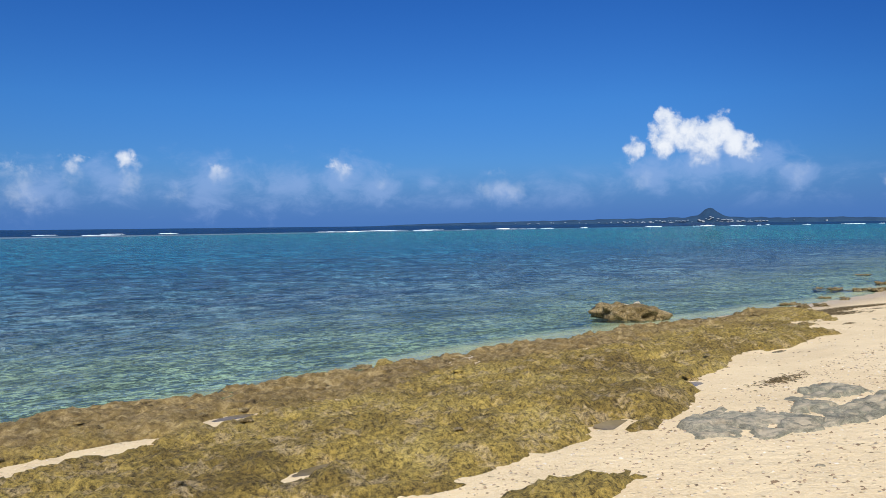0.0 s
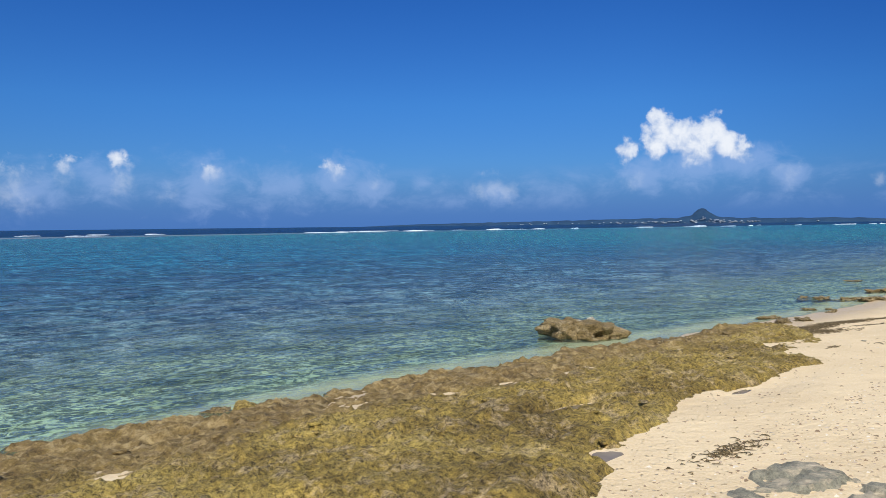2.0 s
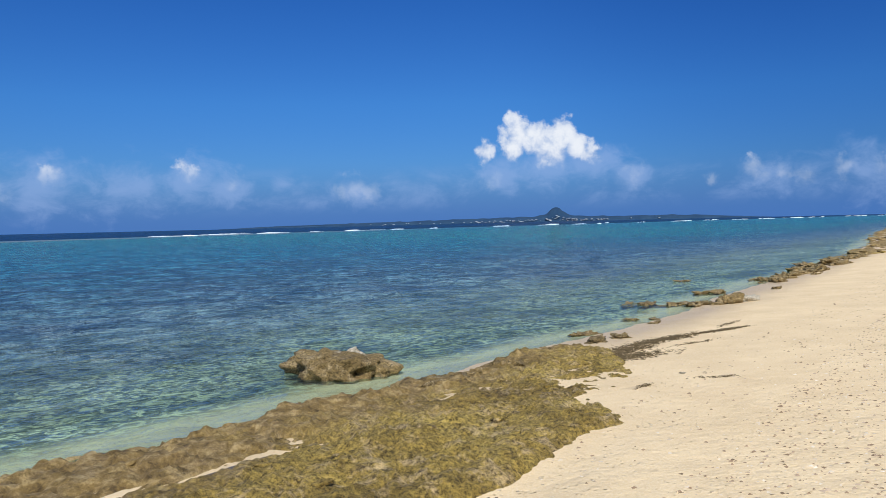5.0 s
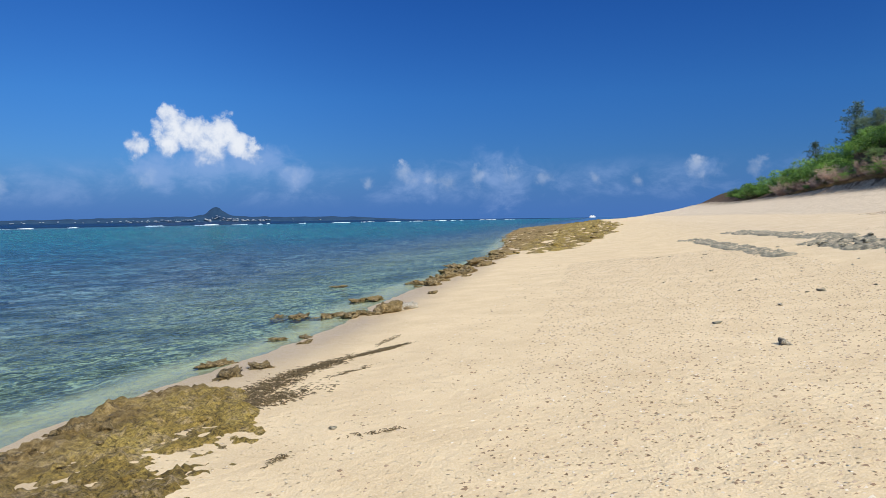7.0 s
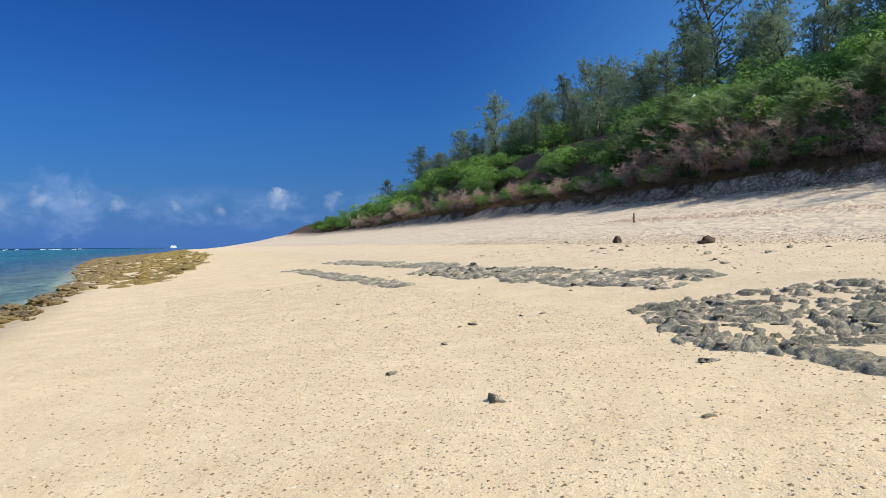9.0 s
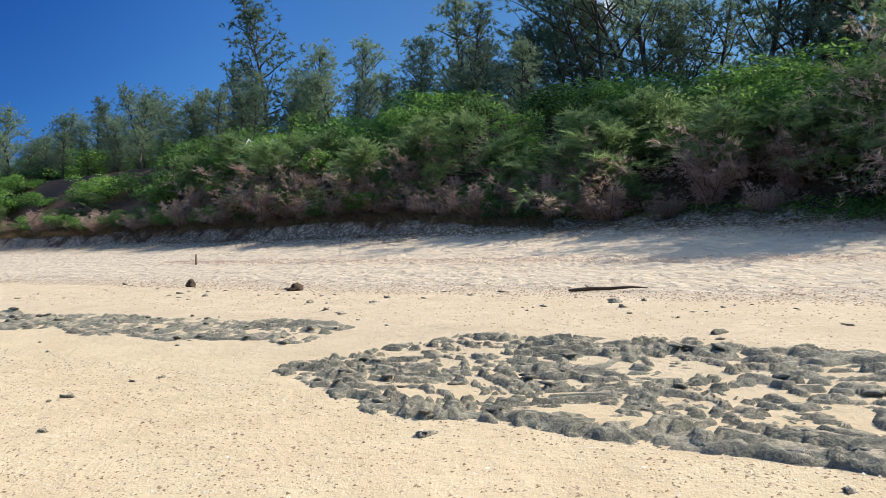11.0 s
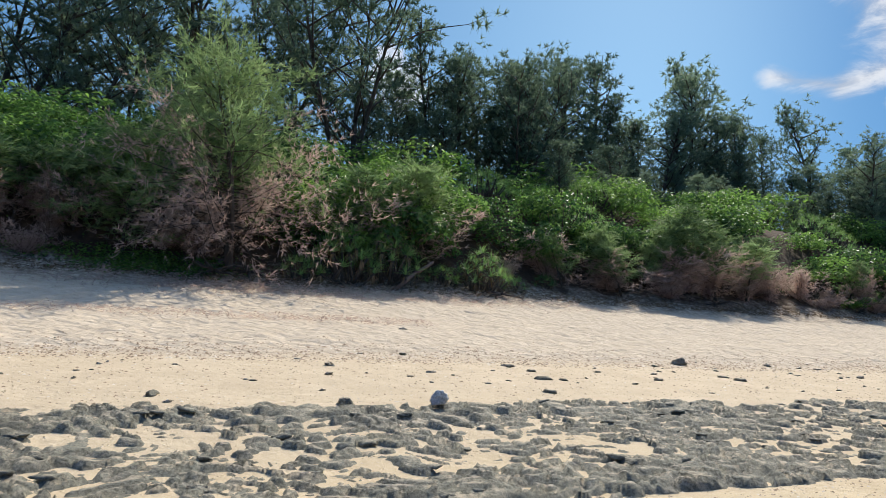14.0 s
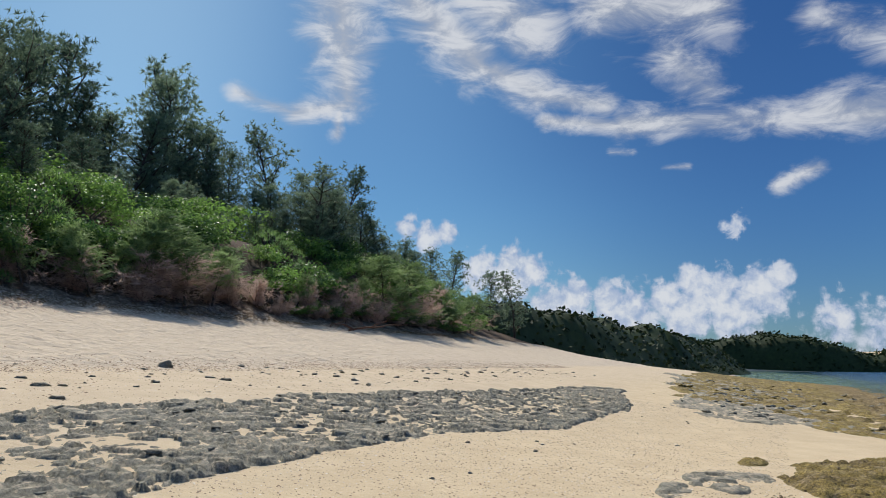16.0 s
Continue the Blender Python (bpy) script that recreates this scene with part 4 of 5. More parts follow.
    thing("coral_stone", STONES[k % 6], "small flat coral stone lying on the sand", "stone", "coral stones", at=pose(x, y, float(ground_z(T, S)) + 0.006, 0, 0, k * 40) @ Matrix.Scale(s, 4))


def crumbs(name, count, draw, size, mat, label, seed):
    """Loose shingle: many small four-sided chips."""
    r = np.random.default_rng(seed)
    T, S = draw(r, count)
    x, y = plan(T, S)
    z = ground_z(T, S)
    c = np.stack([x, y, z], -1)
    base = np.array([(1, 0, -0.2), (-0.5, 0.87, -0.2), (-0.5, -0.87, -0.2), (0.1, 0.0, 0.75)])
    ang, sc = r.uniform(0, 6.28, count), r.uniform(0.4, 1.0, count) ** 1.5 * size
    ca, sa = np.cos(ang), np.sin(ang)
    v = np.empty((count, 4, 3))
    jit = base[None] * (1 + r.uniform(-0.4, 0.4, (count, 4, 3)))
    v[..., 0] = (jit[..., 0] * ca[:, None] - jit[..., 1] * sa[:, None]) * sc[:, None]
    v[..., 1] = (jit[..., 0] * sa[:, None] + jit[..., 1] * ca[:, None]) * sc[:, None]
    v[..., 2] = jit[..., 2] * sc[:, None] * 0.55
    v += c[:, None]
    t = np.array([(0, 1, 3), (1, 2, 3), (2, 0, 3)])[None] + 4 * np.arange(count)[:, None, None]
    return thing(name, tri_mesh(name, v.reshape(-1, 3), t.reshape(-1, 3), mat), label, "shingle", kind="stuff")


def chip_material():
    m, n, b = material("shell_chips")
    r = n.add("ShaderNodeNewGeometry").outputs["Random Per Island"]
    n.put(b, "Base Color", n.ramp(r, [(0.0, (0.15, 0.095, 0.05)), (0.45, (0.32, 0.215, 0.13)), (0.75, (0.48, 0.36, 0.25)), (1.0, (0.74, 0.65, 0.52))]))
    n.put(b, "Roughness", 0.9)
    return m


CHIPS = chip_material()
crumbs("shingle", 24000, lambda r, n: (r.uniform(-30, 45, n), 9.2 + np.abs(r.normal(0, 1.0, n)) + 0.3 * np.sin(np.arange(n))), 0.045, CHIPS, "line of broken coral shingle along the high-water mark", 1)
crumbs("shingle", 44000, lambda r, n: (r.uniform(-8, 34, n), r.uniform(-3.4, 2.2, n)), 0.022, CHIPS, "fine crumbs of shell and coral strewn over the sand", 2)
crumbs("shingle", 5000, lambda r, n: (r.uniform(6, 34, n), r.uniform(-4.6, 2.0, n)), 0.027, CHIPS, "scattered small brown coral pebbles on the sand", 4)
crumbs("shingle", 9000, lambda r, n: (r.uniform(-20, 34, n), r.uniform(5.3, 9.5, n)), 0.032, CHIPS, "sparse coral crumbs on the middle beach", 3)


# dark strand weed lying on the sand
def weed_patch(T0, S0, length, width, turn, seed, count=260):
    r = np.random.default_rng(seed)
    limbs = []
    for k in range(count):
        a, b = r.normal(0, length / 2.4), r.normal(0, width / 2.4)
        c, s = math.cos(radians(turn)), math.sin(radians(turn))
        T, S = T0 + a * c - b * s, S0 + a * s + b * c
        x, y, z = stand(T, S)
        ang, L = r.uniform(0, 6.28), r.uniform(0.04, 0.13)
        L *= 0.32
        limbs.append(([(x, y, z + 0.004), (x + L * math.cos(ang), y + L * math.sin(ang), z + r.uniform(0.006, 0.015)), (x + 1.7 * L * math.cos(ang + 0.5), y + 1.7 * L * math.sin(ang + 0.5), z + 0.005)], [0.003, 0.0035, 0.0015], 3))
    return thing("strand_weed", tubes_mesh("strand_weed", limbs, WEED), "dark brown strand weed drying on the sand", "seaweed", "strand weed", "stuff")


WEED = plain_material("strand_weed", (0.075, 0.052, 0.024), (0.19, 0.14, 0.07), 9, 0.8, 0.01)
for k, (T, S, L, W, a) in enumerate([(7.55, -3.3, .5, .12, 5), (15.8, -6.0, 1.1, .3, 4), (17.0, -5.85, .9, .2, 20), (15.2, -5.75, .9, .36, 28), (14.0, -4.25, .25, .03, 60), (13.4, -4.75, .2, .03, 10), (18.0, -5.35, .6, .08, 30), (14.6, -6.3, .9, .5, 20), (18.9, -5.5, .5, .05, 5), (16.6, -5.3, .5, .05, 25)]):
    weed_patch(T, S, L, W, a, 200 + k, int((1000 if T > 10 else 300) * L) if W > 0.05 else int(110 * L) + 10)


# ---- driftwood ----
def bent(a, b, sag, n, seed, wob=0.03):
    a, b = Vector(a), Vector(b)
    out = []
    for k in range(n + 1):
        f = k / n
        p = a.lerp(b, f)
        p.z += sag * math.sin(math.pi * f)
        p += Vector((noise.noise(Vector((seed, f * 3, 0))), noise.noise(Vector((seed, f * 3, 5))), noise.noise(Vector((seed, f * 3, 9))))) * wob * (b - a).length
        out.append(tuple(p))
    return out


la, lb = Vector((20.95, 6.08, 0)), Vector((20.22, 4.78, 0))
la.z, lb.z = [float(ground_z(0.729 * p.x + 0.685 * p.y, 0.685 * p.x - 0.729 * p.y)) + 0.03 for p in (la, lb)]
thing("driftwood_log", tubes_mesh("driftwood_log", [(bent(la, lb, 0.02, 10, 3, 0.012), [0.02, 0.034, 0.038, 0.04, 0.037, 0.033, 0.03, 0.027, 0.022, 0.016, 0.008], 9), (bent(la.lerp(lb, .3), la.lerp(lb, .22) + Vector((0.05, 0, .1)), 0, 3, 5), [0.02, 0.016, 0.012, 0.006], 6)], DRIFT), "dark weathered driftwood log lying on the sand", "driftwood")
boulder("burnt_stump", 28.78, 14.02, on_sand(28.78, 14.02, 0.05), (0.16, 0.13, 0.17), 20, DRIFT, 91, "small dark stump washed up on the sand", 0.35, 3, group="")
boulder("brown_stump", 25.5, 11.25, on_sand(25.5, 11.25, 0.04), (0.24, 0.15, 0.14), -40, DRIFT, 92, "weathered brown lump of wood on the sand", 0.45, 3, group="")
px, py, pz = stand(37.2, 14.6)
thing("post", tubes_mesh("post", [([(0, 0, -0.1), (0.01, 0, 0.2), (0.03, 0.01, 0.42)], [0.05, 0.045, 0.035], 7)], DEAD_BARK), "short weathered wooden post standing in the sand", "post", at=Matrix.Translation((px, py, pz)))
bx, by, bz = stand(-21.4, 20.7)
limbs = [(bent((0, 0, 0.1), (-2.9, 1.9, 0.35), 0.12, 7, 1, 0.05), [0.07, 0.065, 0.06, 0.05, 0.04, 0.03, 0.02, 0.012], 7), (bent((-0.3, 0.2, 0.1), (1.0, 0.1, 0.5), 0.15, 6, 2, 0.08), [0.07, 0.07, 0.06, 0.05, 0.04, 0.03, 0.02], 7),
         (bent((1.0, 0.1, 0.5), (1.25, -0.1, 0.05), 0.1, 4, 6, 0.1), [0.035, 0.03, 0.025, 0.02, 0.015], 6), (bent((-1.2, 0.8, 0.3), (-2.4, 1.9, 0.9), 0.0, 5, 7, 0.05), [0.04, 0.035, 0.03, 0.022, 0.015, 0.008], 6),
         (bent((-0.9, 0.5, 0.25), (-0.3, 0.6, 0.9), 0, 5, 8, 0.06), [0.035, 0.03, 0.025, 0.02, 0.012, 0.006], 6), (bent((0.3, 0.1, 0.3), (0.2, 0.5, 0.95), 0, 4, 9, 0.06), [0.03, 0.026, 0.02, 0.015, 0.008], 6)]
thing("fallen_branch", tubes_mesh("fallen_branch", limbs, plain_material("red_brown_wood", (0.06, 0.03, 0.02), (0.16, 0.08, 0.05), 6, 0.85)), "reddish bare fallen branch lying on the upper sand", "driftwood", at=Matrix.Translation((bx, by, bz)))

# ---- plants ----
def needles(points, ways, rng, per, length, width, droop, spread):
    """Thin triangles in tufts: at each point, per needles about its way."""
    P = np.repeat(np.asarray(points, float), per, 0)
    W = np.repeat(np.asarray(ways, float), per, 0)
    n = len(P)
    d = W + rng.normal(0, spread, (n, 3))
    d /= np.linalg.norm(d, axis=1, keepdims=True) + 1e-9
    L = length * rng.uniform(0.55, 1.25, (n, 1))
    tip = P + d * L
    tip[:, 2] -= droop * L[:, 0]
    side = np.cross(d, rng.normal(0, 1, (n, 3)))
    side /= np.linalg.norm(side, axis=1, keepdims=True) + 1e-9
    wd = width * rng.uniform(0.6, 1.3, (n, 1))
    v = np.stack([P + side * wd, P - side * wd, tip], 1).reshape(-1, 3)
    return v, np.arange(3 * n).reshape(-1, 3)


def leaves(centres, normals, rng, length, width):
    """Broad leaves: folded diamonds of two triangles on each side of the midrib."""
    C, Nn = np.asarray(centres, float), np.asarray(normals, float)
    n = len(C)
    Nn = Nn + rng.normal(0, 0.55, (n, 3))
    Nn /= np.linalg.norm(Nn, axis=1, keepdims=True)
    a = np.cross(Nn, rng.normal(0, 1, (n, 3)))
    a /= np.linalg.norm(a, axis=1, keepdims=True) + 1e-9
    b = np.cross(Nn, a)
    L, Wd = length * rng.uniform(0.6, 1.3, (n, 1)), width * rng.uniform(0.7, 1.2, (n, 1))
    v = np.stack([C - a * L * 0.5, C + b * Wd * 0.5 + Nn * Wd * 0.15, C + a * L * 0.5 - Nn * L * 0.12, C - b * Wd * 0.5 + Nn * Wd * 0.15], 1).reshape(-1, 3)
    q = np.arange(4 * n).reshape(-1, 4)
    return v, np.concatenate([q[:, [0, 1, 2]], q[:, [0, 2, 3]]])


def limb_path(rng, start, way, length, bend, n=5, lift=0.0):
    p, d, out = np.array(start, float), np.array(way, float), [tuple(start)]
    for _ in range(n):
        d = d + rng.normal(0, bend, 3) + (0, 0, lift)
        d /= np.linalg.norm(d)
        p = p + d * length / n
        out.append(tuple(p))
    return out


def tall_tree(seed, H, lean=0.05, bare=0.35, wide=0.24, clumps=1.0, multi=False):
    """A coastal she-oak: bent trunk, rising limbs, feathery clumps with gaps between. Meshes of the trunk and the crown."""
    r = np.random.default_rng(seed)
    limbs, pts, ways = [], [], []
    stems = 3 if multi else 1
    for s in range(stems):
        a0 = r.uniform(0, 6.28)
        tilt = lean + (0.22 if multi else 0)
        trunk = limb_path(r, (0, 0, -0.3), (tilt * math.cos(a0), tilt * math.sin(a0), 1), H * (1 if s == 0 else r.uniform(0.75, 0.95)), 0.05, 9, 0.03)
        r0 = 0.016 * H * (1 if not multi else 0.75)
        limbs.append((trunk, [max(r0 * (1 - 0.93 * k / 9), 0.012) for k in range(10)], 7))
        count = int(r.integers(24, 29) / 1.7) if multi else int(r.integers(34, 38))
        for k in range(count):
            f = bare + (0.97 - bare) * (k + r.uniform(0, 0.8)) / count
            i = min(int(f * 9), 8)
            base = np.array(trunk[i]) * (1 - (f * 9 - i)) + np.array(trunk[i + 1]) * (f * 9 - i)
            ang = k * 2.4 + r.uniform(-0.5, 0.5)
            prof = 1.25 * wide * H * (0.35 + 0.9 * math.sin(min(1.0, (1.02 - f) / (1 - bare) * 1.25 + 0.1) * math.pi / 2)) * r.uniform(0.6, 1.1)
            if f > 0.9:
                prof *= 0.55
            up_way = 0.55 + 0.5 * f
            limb = limb_path(r, base, (math.cos(ang), math.sin(ang), up_way), prof, 0.16, 5, 0.06)
            limbs.append((limb, [max(r0 * 0.34 * (1 - 0.85 * j / 5), 0.008) for j in range(6)], 4))
            for j in range(2, 6):
                for _ in range(int(r.integers(3, 6)) if multi else int(r.integers(2, 5))):
                    d = np.array((r.normal(0, 1), r.normal(0, 1), r.normal(0.35, 0.5)))
                    d /= np.linalg.norm(d)
                    twig = r.uniform(0.25, 0.75) * (0.5 + 0.06 * H)
                    for q in (0.55, 1.0):
                        if r.uniform() < 0.8 * clumps:
                            pts.append(np.array(limb[j]) + d * twig * q + r.normal(0, 0.05, 3))
                            ways.append(d * 0.6 + (0, 0, 0.5))
        for q in np.linspace(0.86, 1.0, 5):
            pts.append(np.array(trunk[-1]) - (0, 0, (1 - q) * H * 0.8))
            ways.append((0, 0, 1.0))
    v, t = needles(pts, ways, r, 14, 0.30, 0.024, 0.10, 0.75)
    # bring the top to stand over the foot, ten metres up
    top = v[np.argmax(v[:, 2])].copy()
    lean_x, lean_y, tall = top[0] / top[2], top[1] / top[2], 10.0 / top[2]
    v = np.stack([v[:, 0] - v[:, 2] * lean_x, v[:, 1] - v[:, 2] * lean_y, v[:, 2] * tall], -1)
    limbs = [([(p[0] - p[2] * lean_x, p[1] - p[2] * lean_y, p[2] * tall) for p in path], radii, sides) for path, radii, sides in limbs]
    return tubes_mesh("trunk", limbs, BARK), tri_mesh("crown", v, t, NEEDLES)


def sprays(r, limb, first, twigs, reach, points):
    """Feathery twigs that leave a limb; the places and ways of the tufts along them."""
    P, W = [], []
    for j in range(first, len(limb)):
        along = np.array(limb[j]) - np.array(limb[j - 1])
        along /= np.linalg.norm(along) + 1e-9
        for _ in range(twigs):
            d = along * 0.7 + r.normal(0, 0.6, 3) + (0, 0, 0.15)
            d /= np.linalg.norm(d)
            start = np.array(limb[j]) - along * r.uniform(0, 0.2) * reach
            L = reach * r.uniform(0.5, 1.2)
            for q in range(points):
                P.append(start + d * L * (q + 0.6) / points + r.normal(0, 0.03, 3))
                W.append(d * 0.9 + (0, 0, 0.05))
    return P, W


def young_tree(seed, H, wide=0.34, dead=0.3, dense=1.0, bare=0.05, rise=0.42, stems=1, full=0.75):
    """A young she-oak, feathery to the ground, with brown dead sprays low down. Meshes of trunk, live and dead foliage."""
    r = np.random.default_rng(seed)
    limbs, live, lw, brown, bw = [], [], [], [], []
    for s in range(stems):
        a0 = r.uniform(0, 6.28)
        tilt = 0.05 if s == 0 else 0.3
        tall = H if s == 0 else H * r.uniform(0.6, 0.9)
        trunk = limb_path(r, (0, 0, -0.2), (tilt * math.cos(a0), tilt * math.sin(a0), 1), tall, 0.07, 8, 0.03)
        limbs.append((trunk, [max(0.012 * H * (1 - 0.92 * k / 8), 0.01) for k in range(9)], 6))
        count = int((13 + H * 4) * dense / stems)
        for k in range(count):
            f = bare + (0.97 - bare) * (k + r.uniform(0, 0.9)) / count
            i = min(int(f * 8), 7)
            base = np.array(trunk[i]) * (1 - (f * 8 - i)) + np.array(trunk[i + 1]) * (f * 8 - i)
            ang = k * 2.4 + r.uniform(-0.9, 0.9)
            reach = wide * H * (1.06 - f) ** full * r.uniform(0.45, 1.2)
            limb = limb_path(r, base, (math.cos(ang), math.sin(ang), rise + 0.3 * f + r.normal(0, 0.15)), reach, 0.2, 5, 0.0)
            limbs.append((limb, [max(0.0032 * H * (1 - 0.8 * j / 5), 0.005) for j in range(6)], 3))
            gone = f + r.normal(0, 0.10) < dead
            P, W = sprays(r, limb, 1, 3 if H < 7 else 4, 0.085 * H + 0.15, 3)
            (brown if gone else live).extend(P)
            (bw if gone else lw).extend(W)
    v, t = needles(live, lw, r, 6, 0.32, 0.015, 0.03, 0.34)
    meshes = [tubes_mesh("trunk", limbs, BARK), tri_mesh("foliage", v, t, YOUNG)]
    if brown:
        v, t = needles(brown, bw, r, 6, 0.28, 0.012, 0.02, 0.42)
        meshes.append(tri_mesh("dead_foliage", v, t, DEAD))
    return meshes


def dead_shrub(seed, H):
    r = np.random.default_rng(seed)
    limbs, pts, ways = [], [], []
    for k in range(16):
        ang = k * 2.4
        limb = limb_path(r, (0, 0, -0.1), (math.cos(ang) * r.uniform(0.3, 1.1), math.sin(ang) * r.uniform(0.3, 1.1), 1), H * r.uniform(0.6, 1.1), 0.14, 6, 0.03)
        limbs.append((limb, [0.022 * (1 - 0.8 * j / 6) for j in range(7)], 4))
        for j in range(1, 7):
            for _ in range(7):
                d = r.normal(0, 1, 3) + (0, 0, 0.5)
                d /= np.linalg.norm(d)
                pts.append(np.array(limb[j]) + d * r.uniform(0.03, 0.13 * H))
                ways.append(d)
    v, t = needles(pts, ways, r, 6, 0.22, 0.011, 0.0, 0.7)
    return tubes_mesh("stem", limbs, DEAD_BARK), tri_mesh("dead_foliage", v, t, DEAD)


def broad_shrub(seed, R, Hh, count, mat=None, size=0.16):
    """A dense round bush of broad leaves, with lumps and hollows."""
    r = np.random.default_rng(seed)
    limbs = []
    for k in range(9):
        ang = k * 2.4
        limbs.append((limb_path(r, (0, 0, -0.2), (math.cos(ang) * 0.9, math.sin(ang) * 0.9, 1.0), Hh * 0.95, 0.12, 4, 0.0), [0.035, 0.03, 0.022, 0.015, 0.008], 5))
    lobes = [(r.uniform(-0.62, 0.62) * R, r.uniform(-0.62, 0.62) * R, r.uniform(0.2, 0.72) * Hh, r.uniform(0.28, 0.46) * R) for _ in range(15)]
    C, Nn = [], []
    for x, y, z, q in lobes:
        m = count // 15
        d = r.normal(0, 1, (m, 3))
        d[:, 2] = np.abs(d[:, 2]) * 0.9 + 0.05 * d[:, 2]
        d /= np.linalg.norm(d, axis=1, keepdims=True)
        rad = q * r.uniform(0.72, 1.08, (m, 1))
        C.append(np.array((x, y, z)) + d * rad * (1, 1, 0.85))
        Nn.append(d + (0, 0, 0.45))
    C, Nn = np.concatenate(C), np.concatenate(Nn)
    v, t = leaves(C, Nn, r, size, size * 0.5)
    return tubes_mesh("stem", limbs, BARK), tri_mesh("foliage", v, t, mat or LEAF)


def rosette(r, at, count, length, width, up_way=0.5):
    """Strap leaves that arch out of one point."""
    V, F = [], []
    for k in range(count):
        ang, el = r.uniform(0, 6.28), r.uniform(0.15, 1.35)
        L, wd = length * r.uniform(0.7, 1.15), width * r.uniform(0.8, 1.2)
        d = np.array((math.cos(ang) * math.cos(el), math.sin(ang) * math.cos(el), math.sin(el)))
        side = np.array((-math.sin(ang), math.cos(ang), 0))
        p, o = np.array(at, float), len(V)
        for j in range(3):
            f = j / 2
            V += [p + side * wd * (1 - f) ** 0.6 * 0.5, p - side * wd * (1 - f) ** 0.6 * 0.5 + (0, 0, wd * 0.2)]
            d = d + (0, 0, -0.30 * f * up_way * 2)
            d /= np.linalg.norm(d)
            p = p + d * L / 2
        for j in range(2):
            a = o + 2 * j
            F += [(a, a + 1, a + 3), (a, a + 3, a + 2)]
    return V, F


def pandanus(seed, heads, R, Hh, dry=True):
    """A screw-pine clump: leaning stems with prop roots, strap-leaved heads and hanging dry leaves."""
    r = np.random.default_rng(seed)
    limbs, V, F, DV, DF = [], [], [], [], []
    for k in range(heads):
        ang, q = k * 2.4, R * math.sqrt((k + 0.5) / heads)
        head = np.array((q * math.cos(ang), q * math.sin(ang), Hh * (1.02 - (q / R) ** 2.2 * 0.95) * r.uniform(0.72, 1.0)))
        root = np.array((head[0] * 0.45, head[1] * 0.45, -0.25))
        mid = (head + root) / 2 + r.normal(0, 0.15, 3)
        limbs.append(([tuple(root), tuple(mid), tuple(head)], [0.055, 0.045, 0.04], 5))
        for _ in range(2):
            foot = root + (r.normal(0, 0.35), r.normal(0, 0.35), 0)
            limbs.append(([tuple(foot), tuple((foot + mid) / 2 + (0, 0, 0.05)), tuple(mid)], [0.025, 0.022, 0.02], 4))
        v, f = rosette(r, head, 40, 0.58, 0.026, 1.5)
        F += [tuple(i + len(V) for i in t) for t in f]
        V += v
        if dry:
            for _ in range(9):
                a, L = r.uniform(0, 6.28), r.uniform(0.2, 0.6)
                s, o = head + (0.08 * math.cos(a), 0.08 * math.sin(a), -0.08), len(DV)
                e = s + (r.uniform(0.05, 0.35) * math.cos(a), r.uniform(0.05, 0.35) * math.sin(a), -L)
                sd = np.array((-math.sin(a), math.cos(a), 0)) * 0.022
                DV += [s + sd, s - sd, e]
                DF.append((o, o + 1, o + 2))
    out = [tubes_mesh("stem", limbs, BARK), tri_mesh("foliage", V, F, STRAP)]
    if dry:
        out.append(tri_mesh("dry_foliage", DV, DF, STRAW))
    return out


def plant(name, meshes, label, category, group):
    """A plant as a thing: an Empty at its foot that carries its parts."""
    base = thing(name, None, label, category, group)
    base.empty_display_size = 0.1
    for me in meshes:
        part(me.name.split(".")[0], me, base)
    return base


def spot(T, S, turn, scale=1.0, high=None, sink=0.0):
    x, y, z = stand(T, S, sink)
    return pose(x, y, z, 0, 0, turn) @ Matrix.Diagonal((scale, scale, high or scale, 1))


class Kind:
    """One sort of plant in a few shapes; the first use of a shape is the plant itself, the others are copies."""

    def __init__(self, shapes):
        self.shapes, self.used = shapes, set()

    def put(self, k, m):
        ob = self.shapes[k % len(self.shapes)]
        if k % len(self.shapes) in self.used:
            return copy_thing(ob, m)
        self.used.add(k % len(self.shapes))
        ob.matrix_basis = m
        return ob

    def rest(self, m):
        for k in range(len(self.shapes)):
            if k not in self.used:
                self.put(k, m(k))


TALL = Kind([plant("tall_tree", tall_tree(300 + k, 10.0, 0.04, b, wd, c, mu), lab, "tree", "trees on the dune") for k, (b, wd, c, mu, lab) in enumerate([
    (0.14, 0.19, 1.1, False, "slender dark green she-oak tree on the dune"), (0.12, 0.16, 1.15, False, "narrow feathery she-oak tree on the dune"), (0.26, 0.30, 0.92, True, "many-stemmed she-oak with open rounded crown"),
    (0.08, 0.17, 1.15, False, "pointed dark she-oak tree on the dune"), (0.22, 0.27, 0.92, True, "spreading she-oak with gaps in its crown"), (0.06, 0.20, 1.15, False, "bushy she-oak tree with low limbs")])])
YOUNG_TREES = Kind([plant("young_tree", young_tree(330 + k, 5.5, wd, dd), lab, "tree", "young trees at the dune's foot") for k, (wd, dd, lab) in enumerate([
    (0.46, 0.26, "young feathery she-oak with brown lower sprays"), (0.52, 0.16, "broad young she-oak, soft green"), (0.42, 0.45, "young she-oak half dried to brown")])])
SHRUBS = Kind([plant("dead_shrub", dead_shrub(350 + k, 1.9), "pinkish brown dead shrub at the dune's foot", "shrub", "dead shrubs") for k in range(2)])
